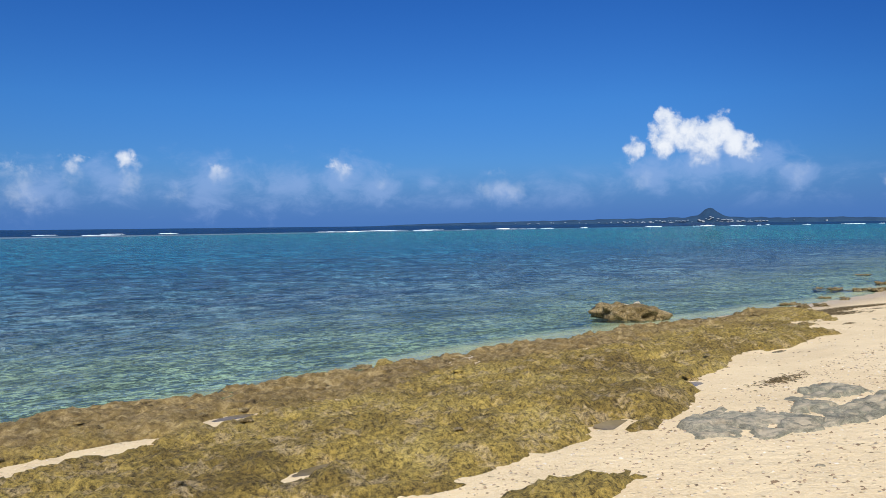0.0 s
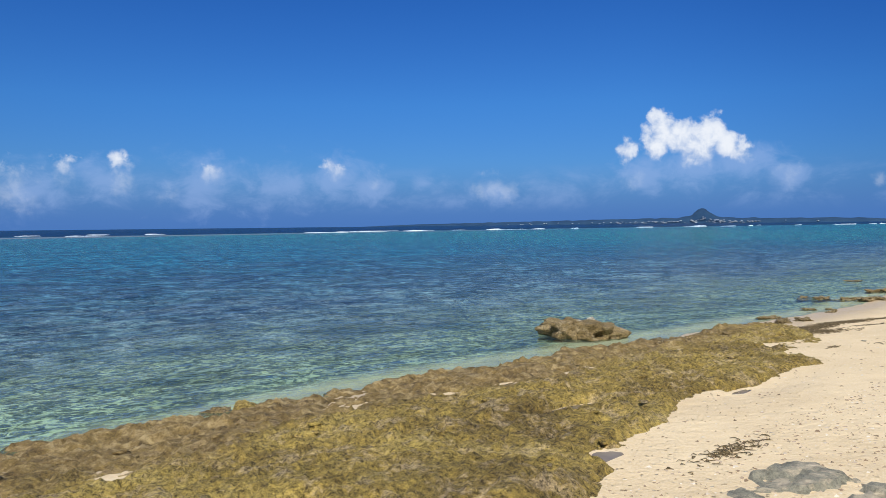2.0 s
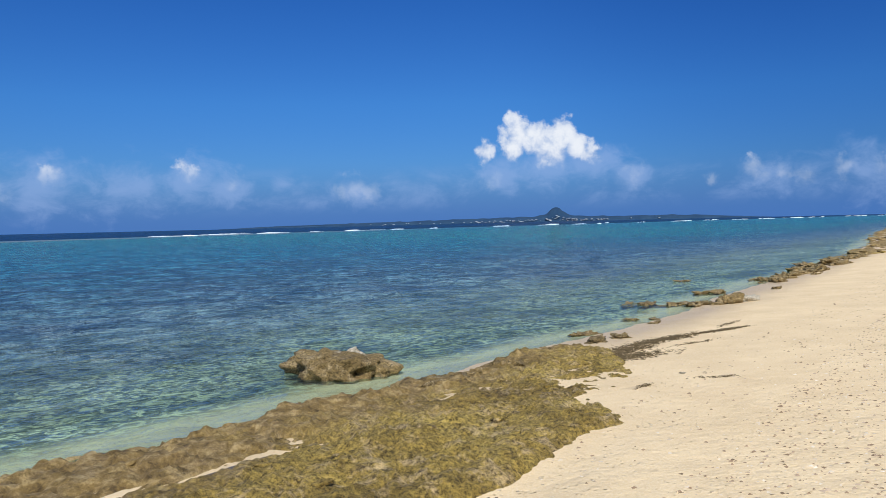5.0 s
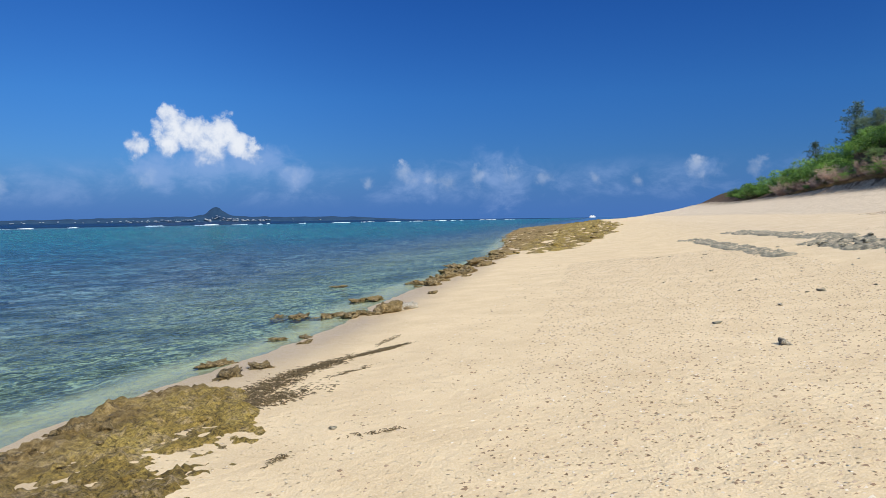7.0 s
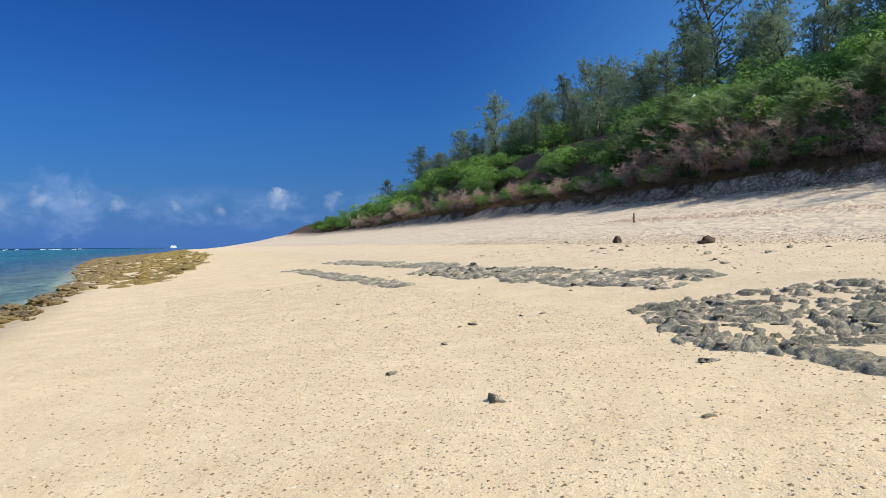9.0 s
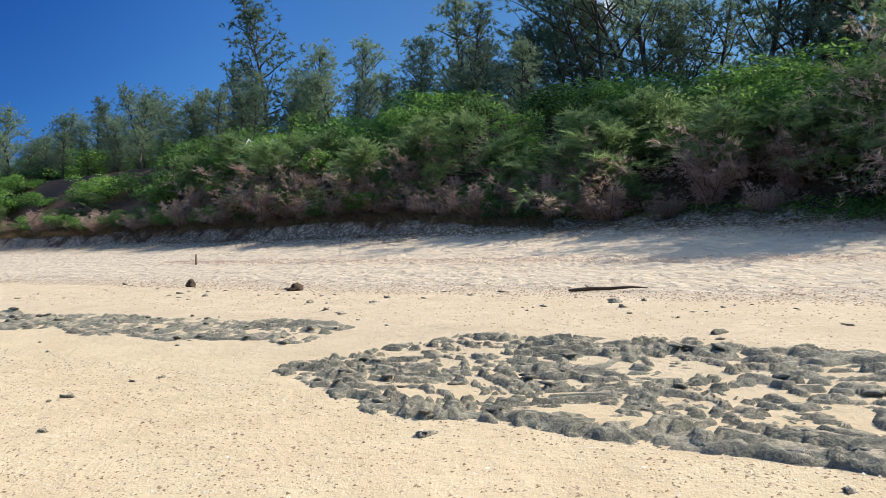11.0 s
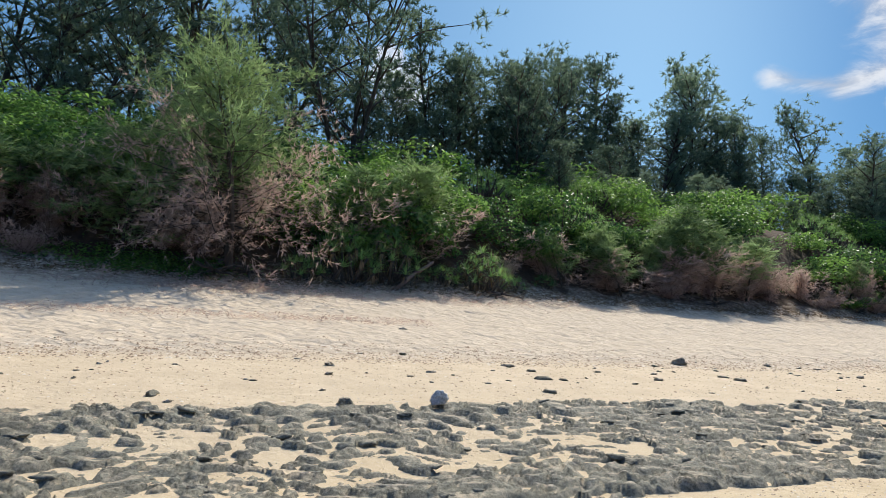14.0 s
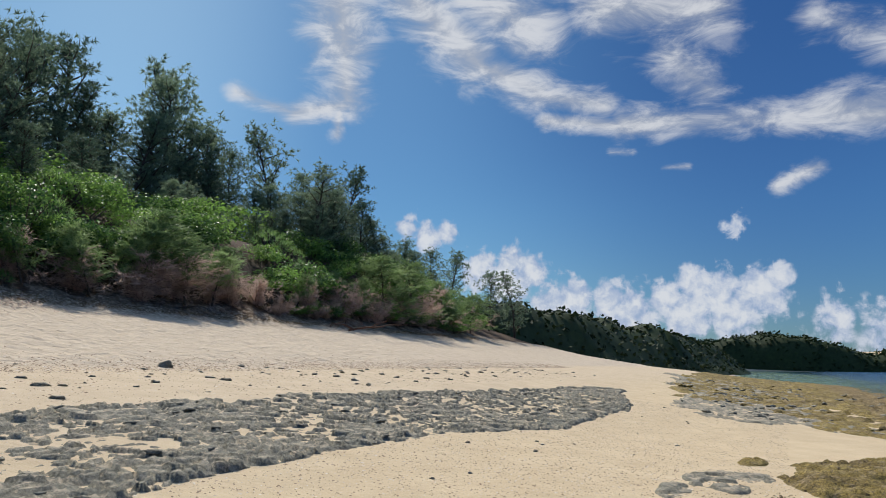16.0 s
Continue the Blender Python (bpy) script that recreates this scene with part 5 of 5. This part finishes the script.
BUSHES = Kind([plant("broadleaf_bush", broad_shrub(360 + k, 1.9, h, 1500, None, 0.18), "dense glossy green broadleaf bush on the dune", "bush", "green scrub on the dune") for k, h in enumerate((1.9, 1.6, 2.3))])
PALMS = Kind([plant("screw_pine", pandanus(370 + k, n, rr, hh, k < 2), "screw pine clump with long arching strap leaves", "shrub", "screw pines") for k, (n, rr, hh) in enumerate(((30, 1.5, 1.9), (16, 1.1, 1.3), (32, 1.9, 1.6)))])

# tall trees: along, across, height of the top, shape
TOPS = [(122.9, 28, 12.5, 1), (116.4, 31, 17, 3), (98.1, 31, 17.2, 0), (90.9, 32, 18.2, 3), (84.2, 34, 18.6, 5), (78.6, 32, 17.6, 0), (72.5, 33, 19, 1), (65.1, 34, 18.0, 4), (58.1, 33, 18.8, 0), (52.7, 32, 20.6, 3), (51.0, 34.5, 20, 1), (48.5, 33, 18.6, 5), (44.8, 33, 18.4, 0), (40.9, 34, 18.2, 4)]
TOPS2 = [(36.9, 33, 18.4, 3), (35.0, 35, 18.2, 1), (32.4, 33, 16.9, 0), (30.0, 35, 17.8, 5), (27.8, 33, 21.6, 2), (23.6, 35, 22.4, 4), (20.6, 34, 21.0, 2), (18.0, 36, 18.8, 0), (15.0, 34, 20.9, 4), (12.2, 36, 22, 2), (7.1, 34, 21.3, 4), (9.6, 33, 20.0, 2), (17.0, 33, 19.5, 4), (25.6, 34, 20.4, 2)]
TOPS3 = [(5.2, 31, 19.2, 2), (3.2, 33, 18.9, 4), (1.3, 35, 18, 5), (1.4, 32, 17.1, 1), (-0.6, 34, 19, 3), (-0.2, 31, 16.9, 1), (-2.1, 33, 18.6, 0), (-4.3, 35, 19.2, 3), (-3.5, 32, 18.3, 1), (-6.1, 34, 18.6, 5), (-5.2, 31, 18.2, 0), (-8.6, 33, 18.9, 3), (-12.3, 35, 21.2, 5), (-12.3, 32, 18.6, 1), (-15.7, 34, 17.6, 0), (-14.7, 31, 15.9, 3)]
TOPS4 = [(-18.7, 33, 20.8, 5), (-22.7, 35, 21.2, 3), (-21.9, 32, 18.3, 0), (-26.8, 34, 18.1, 5), (-23.3, 29, 15.5, 1), (-27.7, 31, 18.4, 3), (-33.8, 33, 18.1, 5), (-32, 30, 15.9, 0), (-38.5, 32, 18.2, 3), (-36.8, 29, 15.7, 5), (-38.9, 28, 14.8, 1), (-47.3, 30, 14.2, 0), (-47.3, 27, 12.9, 5), (-51.5, 27, 12.4, 3), (-54.5, 24, 11.4, 5), (-59.5, 23, 10.8, 3)]
for k, (T, S, top, shape) in enumerate(TOPS + TOPS2 + TOPS3 + TOPS4):
    far = (S + (11 if T > -30 else 6)) / (S + 3)      # set back on the crest, behind the scrub
    T, S, top = 12 + (T - 12) * far, far * (S + 3) - 3, 2 + (top - 2) * far
    h = (top + (0.1 if T < 2 else -0.2) - float(ground_z(T, S))) / 10.0
    TALL.put(shape, spot(T, S, k * 77, h if h > 0.9 else 1.15 * h, h))
r = np.random.default_rng(77)
for k in range(66):
    T, S = -52 + k * 2.5 + r.uniform(-1.0, 1.0), r.uniform(38, 45)
    h = r.uniform(0.4, 0.62) if 4 < T < 32 else r.uniform(0.5, 0.7) if T > 0 else r.uniform(0.5, 0.72)
    h *= 1.2 * np.interp(T, [-50, -34, -24], [0.5, 0.8, 1.0])
    TALL.put(int(r.integers(0, 6)), spot(T, S, k * 61, h, h))

for k in range(30):
    T, S = -60 + k * 1.0 + r.uniform(-0.5, 0.5), r.uniform(30, 37)
    top = np.interp(T, [-60, -52, -43, -37, -30], [12.5, 14.5, 18.0, 19.0, 20.0]) * (S + 20) / 55 - r.uniform(0.2, 2.2)
    h = (top - float(ground_z(T, S))) / 10.0
    TALL.put(int(r.choice([0, 1, 3, 5])), spot(T, S, k * 53, 1.2 * h, h))
for k in range(9):
    T = -31 + k * 2.6 + r.uniform(-0.6, 0.6)
    TALL.put(int(r.choice([0, 1, 3, 5])), spot(T, r.uniform(39, 44), k * 67, 1.0, r.uniform(0.85, 1.08)))

for k in range(34):
    T, S = 33 + k * 2.4 + r.uniform(-0.8, 0.8), r.uniform(31, 36)
    h = r.uniform(0.42, 0.66) * np.interp(T, [33, 80, 115], [1.0, 0.95, 0.7])
    TALL.put(int(r.choice([0, 1, 3, 5])), spot(T, S, k * 41, 1.15 * h, h))

# the wood between: lower trees fill it up to just under the crest's outline
ridge = sorted(((T - 12) / (S + 3), (top - 2) / (S + 3)) for T, S, top, shape in TOPS + TOPS2 + TOPS3 + TOPS4)
for k in range(170):
    u = -1.75 + 5.1 * ((k * 0.618034) % 1.0)
    S = 30.0 + 6.0 * r.uniform()
    T = 12 + u * (S + 3)
    top = 2 + np.interp(u, [a for a, b in ridge], [b for a, b in ridge]) * (S + 3) * (r.uniform(0.42, 0.62) if -0.5 < u < 1.2 else r.uniform(0.55, 0.86))
    h = (top - float(ground_z(T, S))) / 10.0
    if h < 0.25 or T > 118:
        continue
    TALL.put(int(r.choice([0, 1, 3, 5])), spot(T, S, k * 47, 1.35 * h, h))

# young trees in front: along, across, height of the top, shape
FRONT = [(49.7, 25, 9.6, 0), (42.5, 26, 10.4, 1), (37.5, 26, 11.2, 0), (33.7, 26, 10.4, 2), (28.8, 26, 10.7, 0), (24.8, 26, 10.9, 1), (20.5, 26, 10.5, 0), (17.2, 26.5, 10.3, 1), (15.6, 24.2, 9.2, 1), (4.6, 24.3, 10.6, 2), (7.4, 27, 11.1, 0), (-7.8, 25.5, 11.6, 0), (-8.6, 23.6, 9.4, 2)]
FRONT2 = [(-10.2, 23.2, 8.9, 2), (-31.5, 26, 12.6, 1), (-14, 25, 9.5, 1), (-26, 24.5, 9.5, 0), (-36, 25.5, 12, 2), (-43, 25, 11, 1), (62, 25.5, 9.0, 1), (75, 25, 9, 0), (88, 24.5, 9, 1), (104, 24, 8.5, 0), (120, 23.5, 8.0, 1), (140, 22.5, 7.0, 0), (-49, 24, 10, 1)]
for k, (T, S, top, shape) in enumerate(FRONT + FRONT2):
    near_S = min(S, 24.3 + 0.5 * math.sin(k * 2.1))
    h = 1.05 * (2 + (top - 2) * (near_S + 3) / (S + 3) - float(ground_z(T, near_S))) / 5.3
    YOUNG_TREES.put(shape, spot(T, near_S, k * 83, 1.35 * h, h))
for k in range(24):
    T = 13.5 + k * 1.7 + r.uniform(-0.5, 0.5)
    h = r.uniform(0.5, 0.95)
    YOUNG_TREES.put(int(r.integers(0, 3)), spot(T, 25.0 + r.uniform(-0.7, 1.0), k * 59, 1.5 * h, h))
# the big half-dead tree that stands out on the sand
hero = plant("leaning_tree", young_tree(391, 8.8, 0.62, 0.46, 3.0, 0.14, 0.10, 3, 0.5), "large she-oak, green above, brown dead sprays below", "tree", "young trees at the dune's foot")
hero.matrix_basis = spot(12.2, 22.9, 0, 1.0, 1.0, 0.1)

for k in range(40):
    T = 52 - k * 2.35 + r.uniform(-1.2, 1.2)
    if 1 < T < 10:
        continue
    SHRUBS.put(k, spot(T, 23.6 + r.uniform(-0.6, 1.0) , k * 50, r.uniform(0.6, 1.3), r.uniform(0.5, 1.4)))

# broadleaf scrub over the slope
for k in range(150):
    T, S = r.uniform(-62, 128), 24.9 + 6.2 * r.uniform()
    s = r.uniform(0.9, 1.35)
    if 10 < T < 52 and S < 25.6:
        S += 1.0
    if T > 45:
        S = 24.6 + (S - 24.9) * 0.75
    tall = s * r.uniform(0.8, 1.05)
    BUSHES.put(int(r.integers(0, 3)), spot(T, S, r.uniform(0, 360), s, tall, 0.3))
for k in range(36):
    T, S = -46 + k * 4.2, r.uniform(33, 36)
    BUSHES.put(k, spot(T, S, k * 40, 1.9, 1.5, 0.3))
for k in range(26):
    BUSHES.put(k, spot(30 + k * 3.0, 23.6 + 0.5 * math.sin(k * 1.7), k * 33, 0.5 + 0.2 * (k % 3), 0.6, 0.2))
for k in range(20):
    T = 128 + r.uniform(-6, 38)
    BUSHES.put(k, spot(T, 22.6 + r.uniform(0, 5), k * 40, r.uniform(0.9, 1.5), None, 0.2))

for k in range(34):
    BUSHES.put(k, spot(r.uniform(8, 44), r.uniform(26.3, 30.5), k * 47, r.uniform(0.8, 1.2), None, 0.2))
for k in range(16):
    SHRUBS.put(k, spot(22 + k * 1.6 + r.uniform(-0.5, 0.5), 23.0 + r.uniform(-0.2, 0.4), k * 90, r.uniform(0.7, 1.2), r.uniform(0.6, 1.0)))
for k in range(10):
    YOUNG_TREES.put(k, spot(23 + k * 2.4 + r.uniform(-0.6, 0.6), 23.7 + r.uniform(-0.2, 0.3), k * 70, r.uniform(0.45, 0.7), r.uniform(0.35, 0.55)))

for k in range(20):
    SHRUBS.put(k, spot(46 + k * 3.9 + r.uniform(-1, 1), 22.9 + r.uniform(-0.2, 0.5), k * 70, r.uniform(0.9, 1.6), r.uniform(0.6, 1.0)))

# low growth over the soil at the foot of the slope
for k in range(44):
    T = -46 + k * 1.05 + r.uniform(-0.4, 0.4) if k < 26 else 26 + (k - 26) * 2.6 + r.uniform(-0.6, 0.6)
    if -2.5 < T < 11:
        continue
    BUSHES.put(k, spot(T, 23.5 + r.uniform(-0.5, 1.2), k * 61, r.uniform(0.45, 0.8), r.uniform(0.4, 0.75), 0.15))
for k in range(16):
    T = -42 + k * 2.5 + r.uniform(-0.7, 0.7)
    (SHRUBS if k % 3 else YOUNG_TREES).put(k, spot(T, 23.2 + r.uniform(-0.4, 0.7), k * 97, r.uniform(0.6, 1.1), r.uniform(0.6, 1.1)))

# screw pines: a thick stand by the half-dead tree, others over the slope
for k, (T, S, s, shape) in enumerate([(9.9, 22.6, 0.8, 1), (8.2, 22.9, 1.15, 0), (6.4, 23.1, 1.15, 0), (6.2, 25.0, 1.5, 2), (8.2, 25.4, 1.4, 2), (4.2, 23.0, 1.0, 1), (2.6, 22.7, 0.95, 0), (1.0, 22.9, 0.85, 1), (3.4, 25.2, 1.3, 2), (-0.8, 23.4, 0.8, 1), (1.2, 26.5, 1.3, 2), (7.3, 24.2, 1.2, 2), (5.2, 24.3, 1.2, 0), (9.3, 24.4, 1.0, 2)]):
    if S > 24.1:
        BUSHES.put(k, spot(T, S, k * 57, 0.95 * s, 1.1 * s, 0.1))
    else:
        PALMS.put(shape, spot(T, S, k * 57, 0.85 * s, 0.85 * s, 0.1))
for k in range(9):
    BUSHES.put(k, spot(-7 + k * 0.9 + r.uniform(-0.4, 0.4), 24.4 + r.uniform(0, 2.8), k * 39, r.uniform(0.8, 1.15), r.uniform(0.8, 1.2), 0.15))
for k in range(5):
    YOUNG_TREES.put(2 if k % 2 else 0, spot(-9.5 + k * 1.9 + r.uniform(-0.4, 0.4), 23.5 + r.uniform(-0.2, 0.5), k * 81, r.uniform(0.6, 0.8), r.uniform(0.55, 0.8)))
for k in range(24):
    T, S = r.uniform(11, 60) if k % 3 else r.uniform(-34, 11), r.uniform(26, 31)
    PALMS.put(2, spot(T, S, k * 71, r.uniform(0.8, 1.2), None, 0.1))


# creeping plants and dead grass at the dune's foot
def creepers(name, count, draw, mat, label, seed, length=0.16, width=0.05):
    q = np.random.default_rng(seed)
    T, S = draw(q, count)
    x, y = plan(T, S)
    z = ground_z(T, S) + q.uniform(0.01, 0.10, count)
    v, t = leaves(np.stack([x, y, z], -1), np.tile((0, 0, 1.0), (count, 1)), q, length, width)
    return thing(name, tri_mesh(name, v, t, mat), label, "ground plants", kind="stuff")


creepers("creeping_vine", 2600, lambda q, n: (q.normal(14.6, 1.3, n), q.normal(23.0, 0.5, n)), LEAF, "low green creeping vine on the dune's foot", 1, 0.12, 0.08)
creepers("creeping_vine", 3000, lambda q, n: (q.uniform(14, 32, n), 23.6 + q.normal(0, 0.35, n)), LEAF, "low green vine along the edge of the scrub", 2, 0.1, 0.07)
creepers("dry_litter", 14000, lambda q, n: (q.uniform(-45, 50, n), 21.9 + np.abs(q.normal(0, 1.0, n)) - 0.5), STRAW, "dry needles and leaf litter under the scrub", 3, 0.16, 0.02)
creepers("dry_litter", 5000, lambda q, n: (q.uniform(8, 40, n), 15.2 + q.normal(0, 0.22, n) + 0.4 * np.sin(np.arange(n) * 0.01)), DEAD, "line of dark drift litter on the dry sand", 4, 0.09, 0.02)
creepers("dry_litter", 5000, lambda q, n: (q.normal(10.5, 5.5, n), q.normal(20.9, 0.8, n)), DEAD, "brown litter under the half-dead tree", 5, 0.14, 0.02)
q = np.random.default_rng(6)
gT, gS = q.uniform(26, 112, 4200), 22.2 + np.abs(q.normal(0, 0.7, 4200))
gx, gy = plan(gT, gS)
v, t = needles(np.stack([gx, gy, ground_z(gT, gS)], -1), np.tile((-0.35, 0.37, 0.8), (4200, 1)), q, 7, 0.5, 0.012, 0.25, 0.45)
thing("dune_grass", tri_mesh("dune_grass", v, t, STRAW), "dry grass hanging over the eroded bank", "grass", kind="stuff")

# roots at the foot of the stand
for k, (T, S, seed) in enumerate([(2.3, 21.6, 1), (11.6, 22.4, 2), (12.8, 22.2, 3), (-9.5, 22.4, 4)]):
    q = np.random.default_rng(400 + seed)
    x, y, z = stand(T, S)
    tangle = thing("root_tangle", None, "tangle of bare dark roots washed out of the dune", "roots", "roots", at=Matrix.Translation((x, y, z)))
    for j in range(14):
        a = q.uniform(0, 6.28)
        part("root", tubes_mesh("root", [(limb_path(q, (0, 0, 0.15), (math.cos(a), math.sin(a), 0.1), q.uniform(0.5, 1.3), 0.25, 5, -0.08), [0.04, 0.035, 0.03, 0.022, 0.015, 0.008], 5)], BARK), tangle)
# leaning pale stem of a screw pine
x, y, z = stand(6.6, 21.9)
thing("driftwood_pole", tubes_mesh("driftwood_pole", [(bent((0, 0, -0.1), (-1.0, -1.5, 1.15), 0.05, 6, 4, 0.03), [0.09, 0.08, 0.075, 0.07, 0.065, 0.06, 0.055], 8)], DEAD_BARK), "pale bare leaning stem of a screw pine", "driftwood", at=Matrix.Translation((x, y, z)))


# ---- triangular marker in the scrub ----
MARK = plain_material("grey_paint", (0.45, 0.46, 0.46), (0.62, 0.63, 0.62), 4, 0.6, 0.004)
mx, my = plan(50.2, 28.0)
mz = 10.75
marker = thing("survey_marker", None, "pale triangular frame marker standing on poles in the scrub", "marker", at=pose(mx, my, mz, 0, 0, -62))
A, B, C = (-0.55, 0, -0.35), (0.55, 0, -0.35), (0, 0, 0.6)
for a, b in ((A, B), (B, C), (C, A)):
    part("bar", tubes_mesh("bar", [([a, b], [0.045, 0.045], 6)], MARK), marker)
foot = float(ground_z(50.2, 28.0)) - mz - 0.2
for a in (A, B):
    part("pole", tubes_mesh("pole", [([a, (a[0], 0, foot)], [0.035, 0.04], 6)], MARK), marker)

# ---- wooded headlands across the bay ----


def canopy(name, count, size, draw, label, seed):
    """Far woodland: many small tilted leaf clumps over a hill's surface."""
    q = np.random.default_rng(seed)
    x, y, z = draw(q, count)
    v, t = leaves(np.stack([x, y, z], -1), np.tile((0, 0, 1.0), (count, 1)) + q.normal(0, 0.6, (count, 3)), q, size, size * 0.7)
    return thing(name, tri_mesh(name, v, t, FARWOOD), label, "wood", kind="stuff")


def hill(name, t0, t1, s0, s1, step, height, label, clumps, size, seed):
    ts, ss = np.arange(t0, t1, step), np.arange(s0, s1, step)
    T, S = np.meshgrid(ts, ss, indexing="ij")
    lumps = lambda T, S: height(T, S) * (0.86 + 0.28 * fbm(T * 0.09, S * 0.09, 4, seed)) + 3.2 * (fbm(T * 0.3, S * 0.28, 3, seed + 3) - 0.5) * np.minimum(height(T, S), 1)
    z = lumps(T, S)
    thing(name, sheet(name, ts, ss, np.where(height(T, S) > 0.02, z, -3.0), FARWOOD, height(T, S) > 0.02), label, "hill", "headlands", "structure")

    def draw(q, n):
        T, S = q.uniform(t0, t1, 4 * n), q.uniform(s0, s1, 4 * n)
        ok = height(T, S) > 0.6
        T, S = T[ok][:n], S[ok][:n]
        x, y = plan(T, S)
        return x, y, lumps(T, S) + q.uniform(-0.3, 0.55, len(T)) * size

    canopy("far_wood", clumps, size, draw, "dense dark green wood covering the headland", seed)


def near_head(T, S):
    shore = np.interp(T, [-300, -230, -215, -200, -160, -123, -84, -55], [18, 14, 10, 9, 10, 12, 20, 30])
    top = np.interp(T, [-300, -230, -212, -200, -180, -160, -139, -117, -87, -60, -50], [6.5, 6, 6, 6.6, 7.0, 7.5, 7.9, 8.5, 9.1, 9.3, 0])
    return top * smooth(S - shore + 5, 0, 11) * smooth(T, -303, -295)


def far_head(T, S):
    top = np.interp(S, [-120, -60, -46, -40, -34, -29, -22, -12, 4, 13, 30], [9, 9.5, 8.5, 7.5, 5.4, 6, 9.2, 12.2, 13.0, 12, 11])
    return top * smooth(-281 - T, 0, 7)


hill("near_headland", -304, -50, 0, 80, 1.8, near_head, "low wooded headland behind the beach's far end", 22000, 0.9, 501)
hill("far_headland", -380, -279, -140, 45, 3.0, far_head, "low wooded headland on the far side of the bay", 12000, 1.5, 511)


# ---- island on the horizon, with its town ----
def island_top(x):
    return np.interp(x, [-520, -300, -46, 300, 585, 1030, 1225, 1275, 1302, 1320, 1340, 1358, 1382, 1425, 1700, 1900, 2050, 2150, 2330], [0, 7, 13, 18, 22, 28, 31, 42, 68, 78, 77, 58, 46, 29, 24, 24, 19, 10, 0])


# the blue of the distance haze is mixed into the island's own colour
HAZY_ISLE = plain_material("far_island", (0.006, 0.030, 0.075), (0.018, 0.050, 0.098), 0.012, 0.95, 0.5)
verts, faces = [], []
xs = np.arange(-520, 2335, 9.0)
for x in xs:
    y = math.sqrt(max(4200.0**2 - x * x, 1))
    h = float(island_top(x)) * (0.9 + 0.2 * float(vnoise(x * 0.03, 1.0, 7)))
    verts += [(x * 0.985, y * 0.985, -1.0), (x * 0.99, y * 0.99, h * 0.55), (x, y, h), (x * 1.03, y * 1.03, -1.0)]
for i in range(len(xs) - 1):
    for j in range(3):
        a = 4 * i + j
        faces.append((a, a + 4, a + 5, a + 1))
thing("island", mesh_of("island", verts, faces, [HAZY_ISLE], True), "low island with one steep rocky peak, tinted blue for distance haze", "island", kind="structure")

WHITE = plain_material("white_walls", (0.32, 0.35, 0.40), (0.55, 0.57, 0.60), 0.05, 0.8, 0.01)
q = np.random.default_rng(9)
verts, faces = [], []
for k in range(110):
    x = q.choice([q.normal(1100, 130), q.uniform(300, 1900), q.normal(1420, 60)])
    y = math.sqrt(4200.0**2 - x * x) * 0.984
    z = float(q.uniform(2, max(3, 0.45 * island_top(x))))
    a, h = q.uniform(1.5, 5.0), q.uniform(1.4, 2.8)
    o = len(verts)
    verts += [(x + dx * a, y + dy * 6 + (0 if dz else 0), z + dz * h) for dz in (0, 1) for dx, dy in ((-1, -1), (1, -1), (1, 1), (-1, 1))]
    faces += [tuple(o + i for i in f) for f in ((0, 1, 5, 4), (1, 2, 6, 5), (2, 3, 7, 6), (3, 0, 4, 7), (4, 5, 6, 7))]
thing("island_town", mesh_of("island_town", verts, faces, [WHITE]), "scattered tiny white houses along the island's shore", "houses", kind="stuff")

# ---- surf on the reef ----
FOAM = plain_material("sea_foam", (0.70, 0.74, 0.76), (0.88, 0.90, 0.90), 0.5, 0.9, 0.05)
verts, faces = [], []
for k in range(70):
    T = q.uniform(-60, 260) if k < 26 else q.uniform(180, 1100)
    S = -206 + max(T - 250, 0) * 0.12 - q.uniform(0, 16) - (0 if k % 3 else q.uniform(0, 40))
    L, hgt = q.uniform(1.5, 9) * (1 + max(T, 0) / 300), q.uniform(0.06, 0.26) * (1 + max(T, 0) / 800)
    o, m = len(verts), 14
    for i in range(m + 1):
        f = i / m
        x, y = plan(T + (f - 0.5) * L, S + 1.5 * math.sin(f * 5 + k))
        h = hgt * math.sin(math.pi * f) ** 0.5 * (0.6 + 0.5 * float(vnoise(f * 8, k * 1.0, 3)))
        dx, dy = plan(0, 0.9)
        verts += [(x - dx, y - dy, -0.1), (x, y, h), (x + dx, y + dy, -0.1)]
    for i in range(m):
        for j in range(2):
            a = o + 3 * i + j
            faces.append((a, a + 3, a + 4, a + 1))
thing("surf", mesh_of("surf", verts, faces, [FOAM], True), "broken white surf lines on the outer reef", "surf", kind="stuff")

# ---- ship on the horizon ----
HULL = plain_material("ship_paint", (0.72, 0.73, 0.74), (0.82, 0.83, 0.84), 0.1, 0.5, 0.005)
ship = thing("ship", None, "small white ferry far out on the sea", "ship", at=pose(2980, 2810, 0, 0, 0, -38))


def block(x0, x1, y0, y1, z0, z1, rake=0.0):
    v = [(x0, y0, z0), (x1 - rake, y0, z0), (x1 - rake, y1, z0), (x0, y1, z0), (x0, y0, z1), (x1, y0, z1), (x1, y1, z1), (x0, y1, z1)]
    return mesh_of("block", v, [(0, 3, 2, 1), (4, 5, 6, 7), (0, 1, 5, 4), (1, 2, 6, 5), (2, 3, 7, 6), (3, 0, 4, 7)], [HULL])


part("hull", block(-17, 19, -4, 4, -0.5, 4.5, 4), ship)
part("deckhouse", block(-13, 10, -3.5, 3.5, 4.5, 9), ship)
part("bridge", block(1, 8, -3, 3, 9, 12), ship)
part("funnel", block(-9, -5, -1, 1, 9, 13), ship)
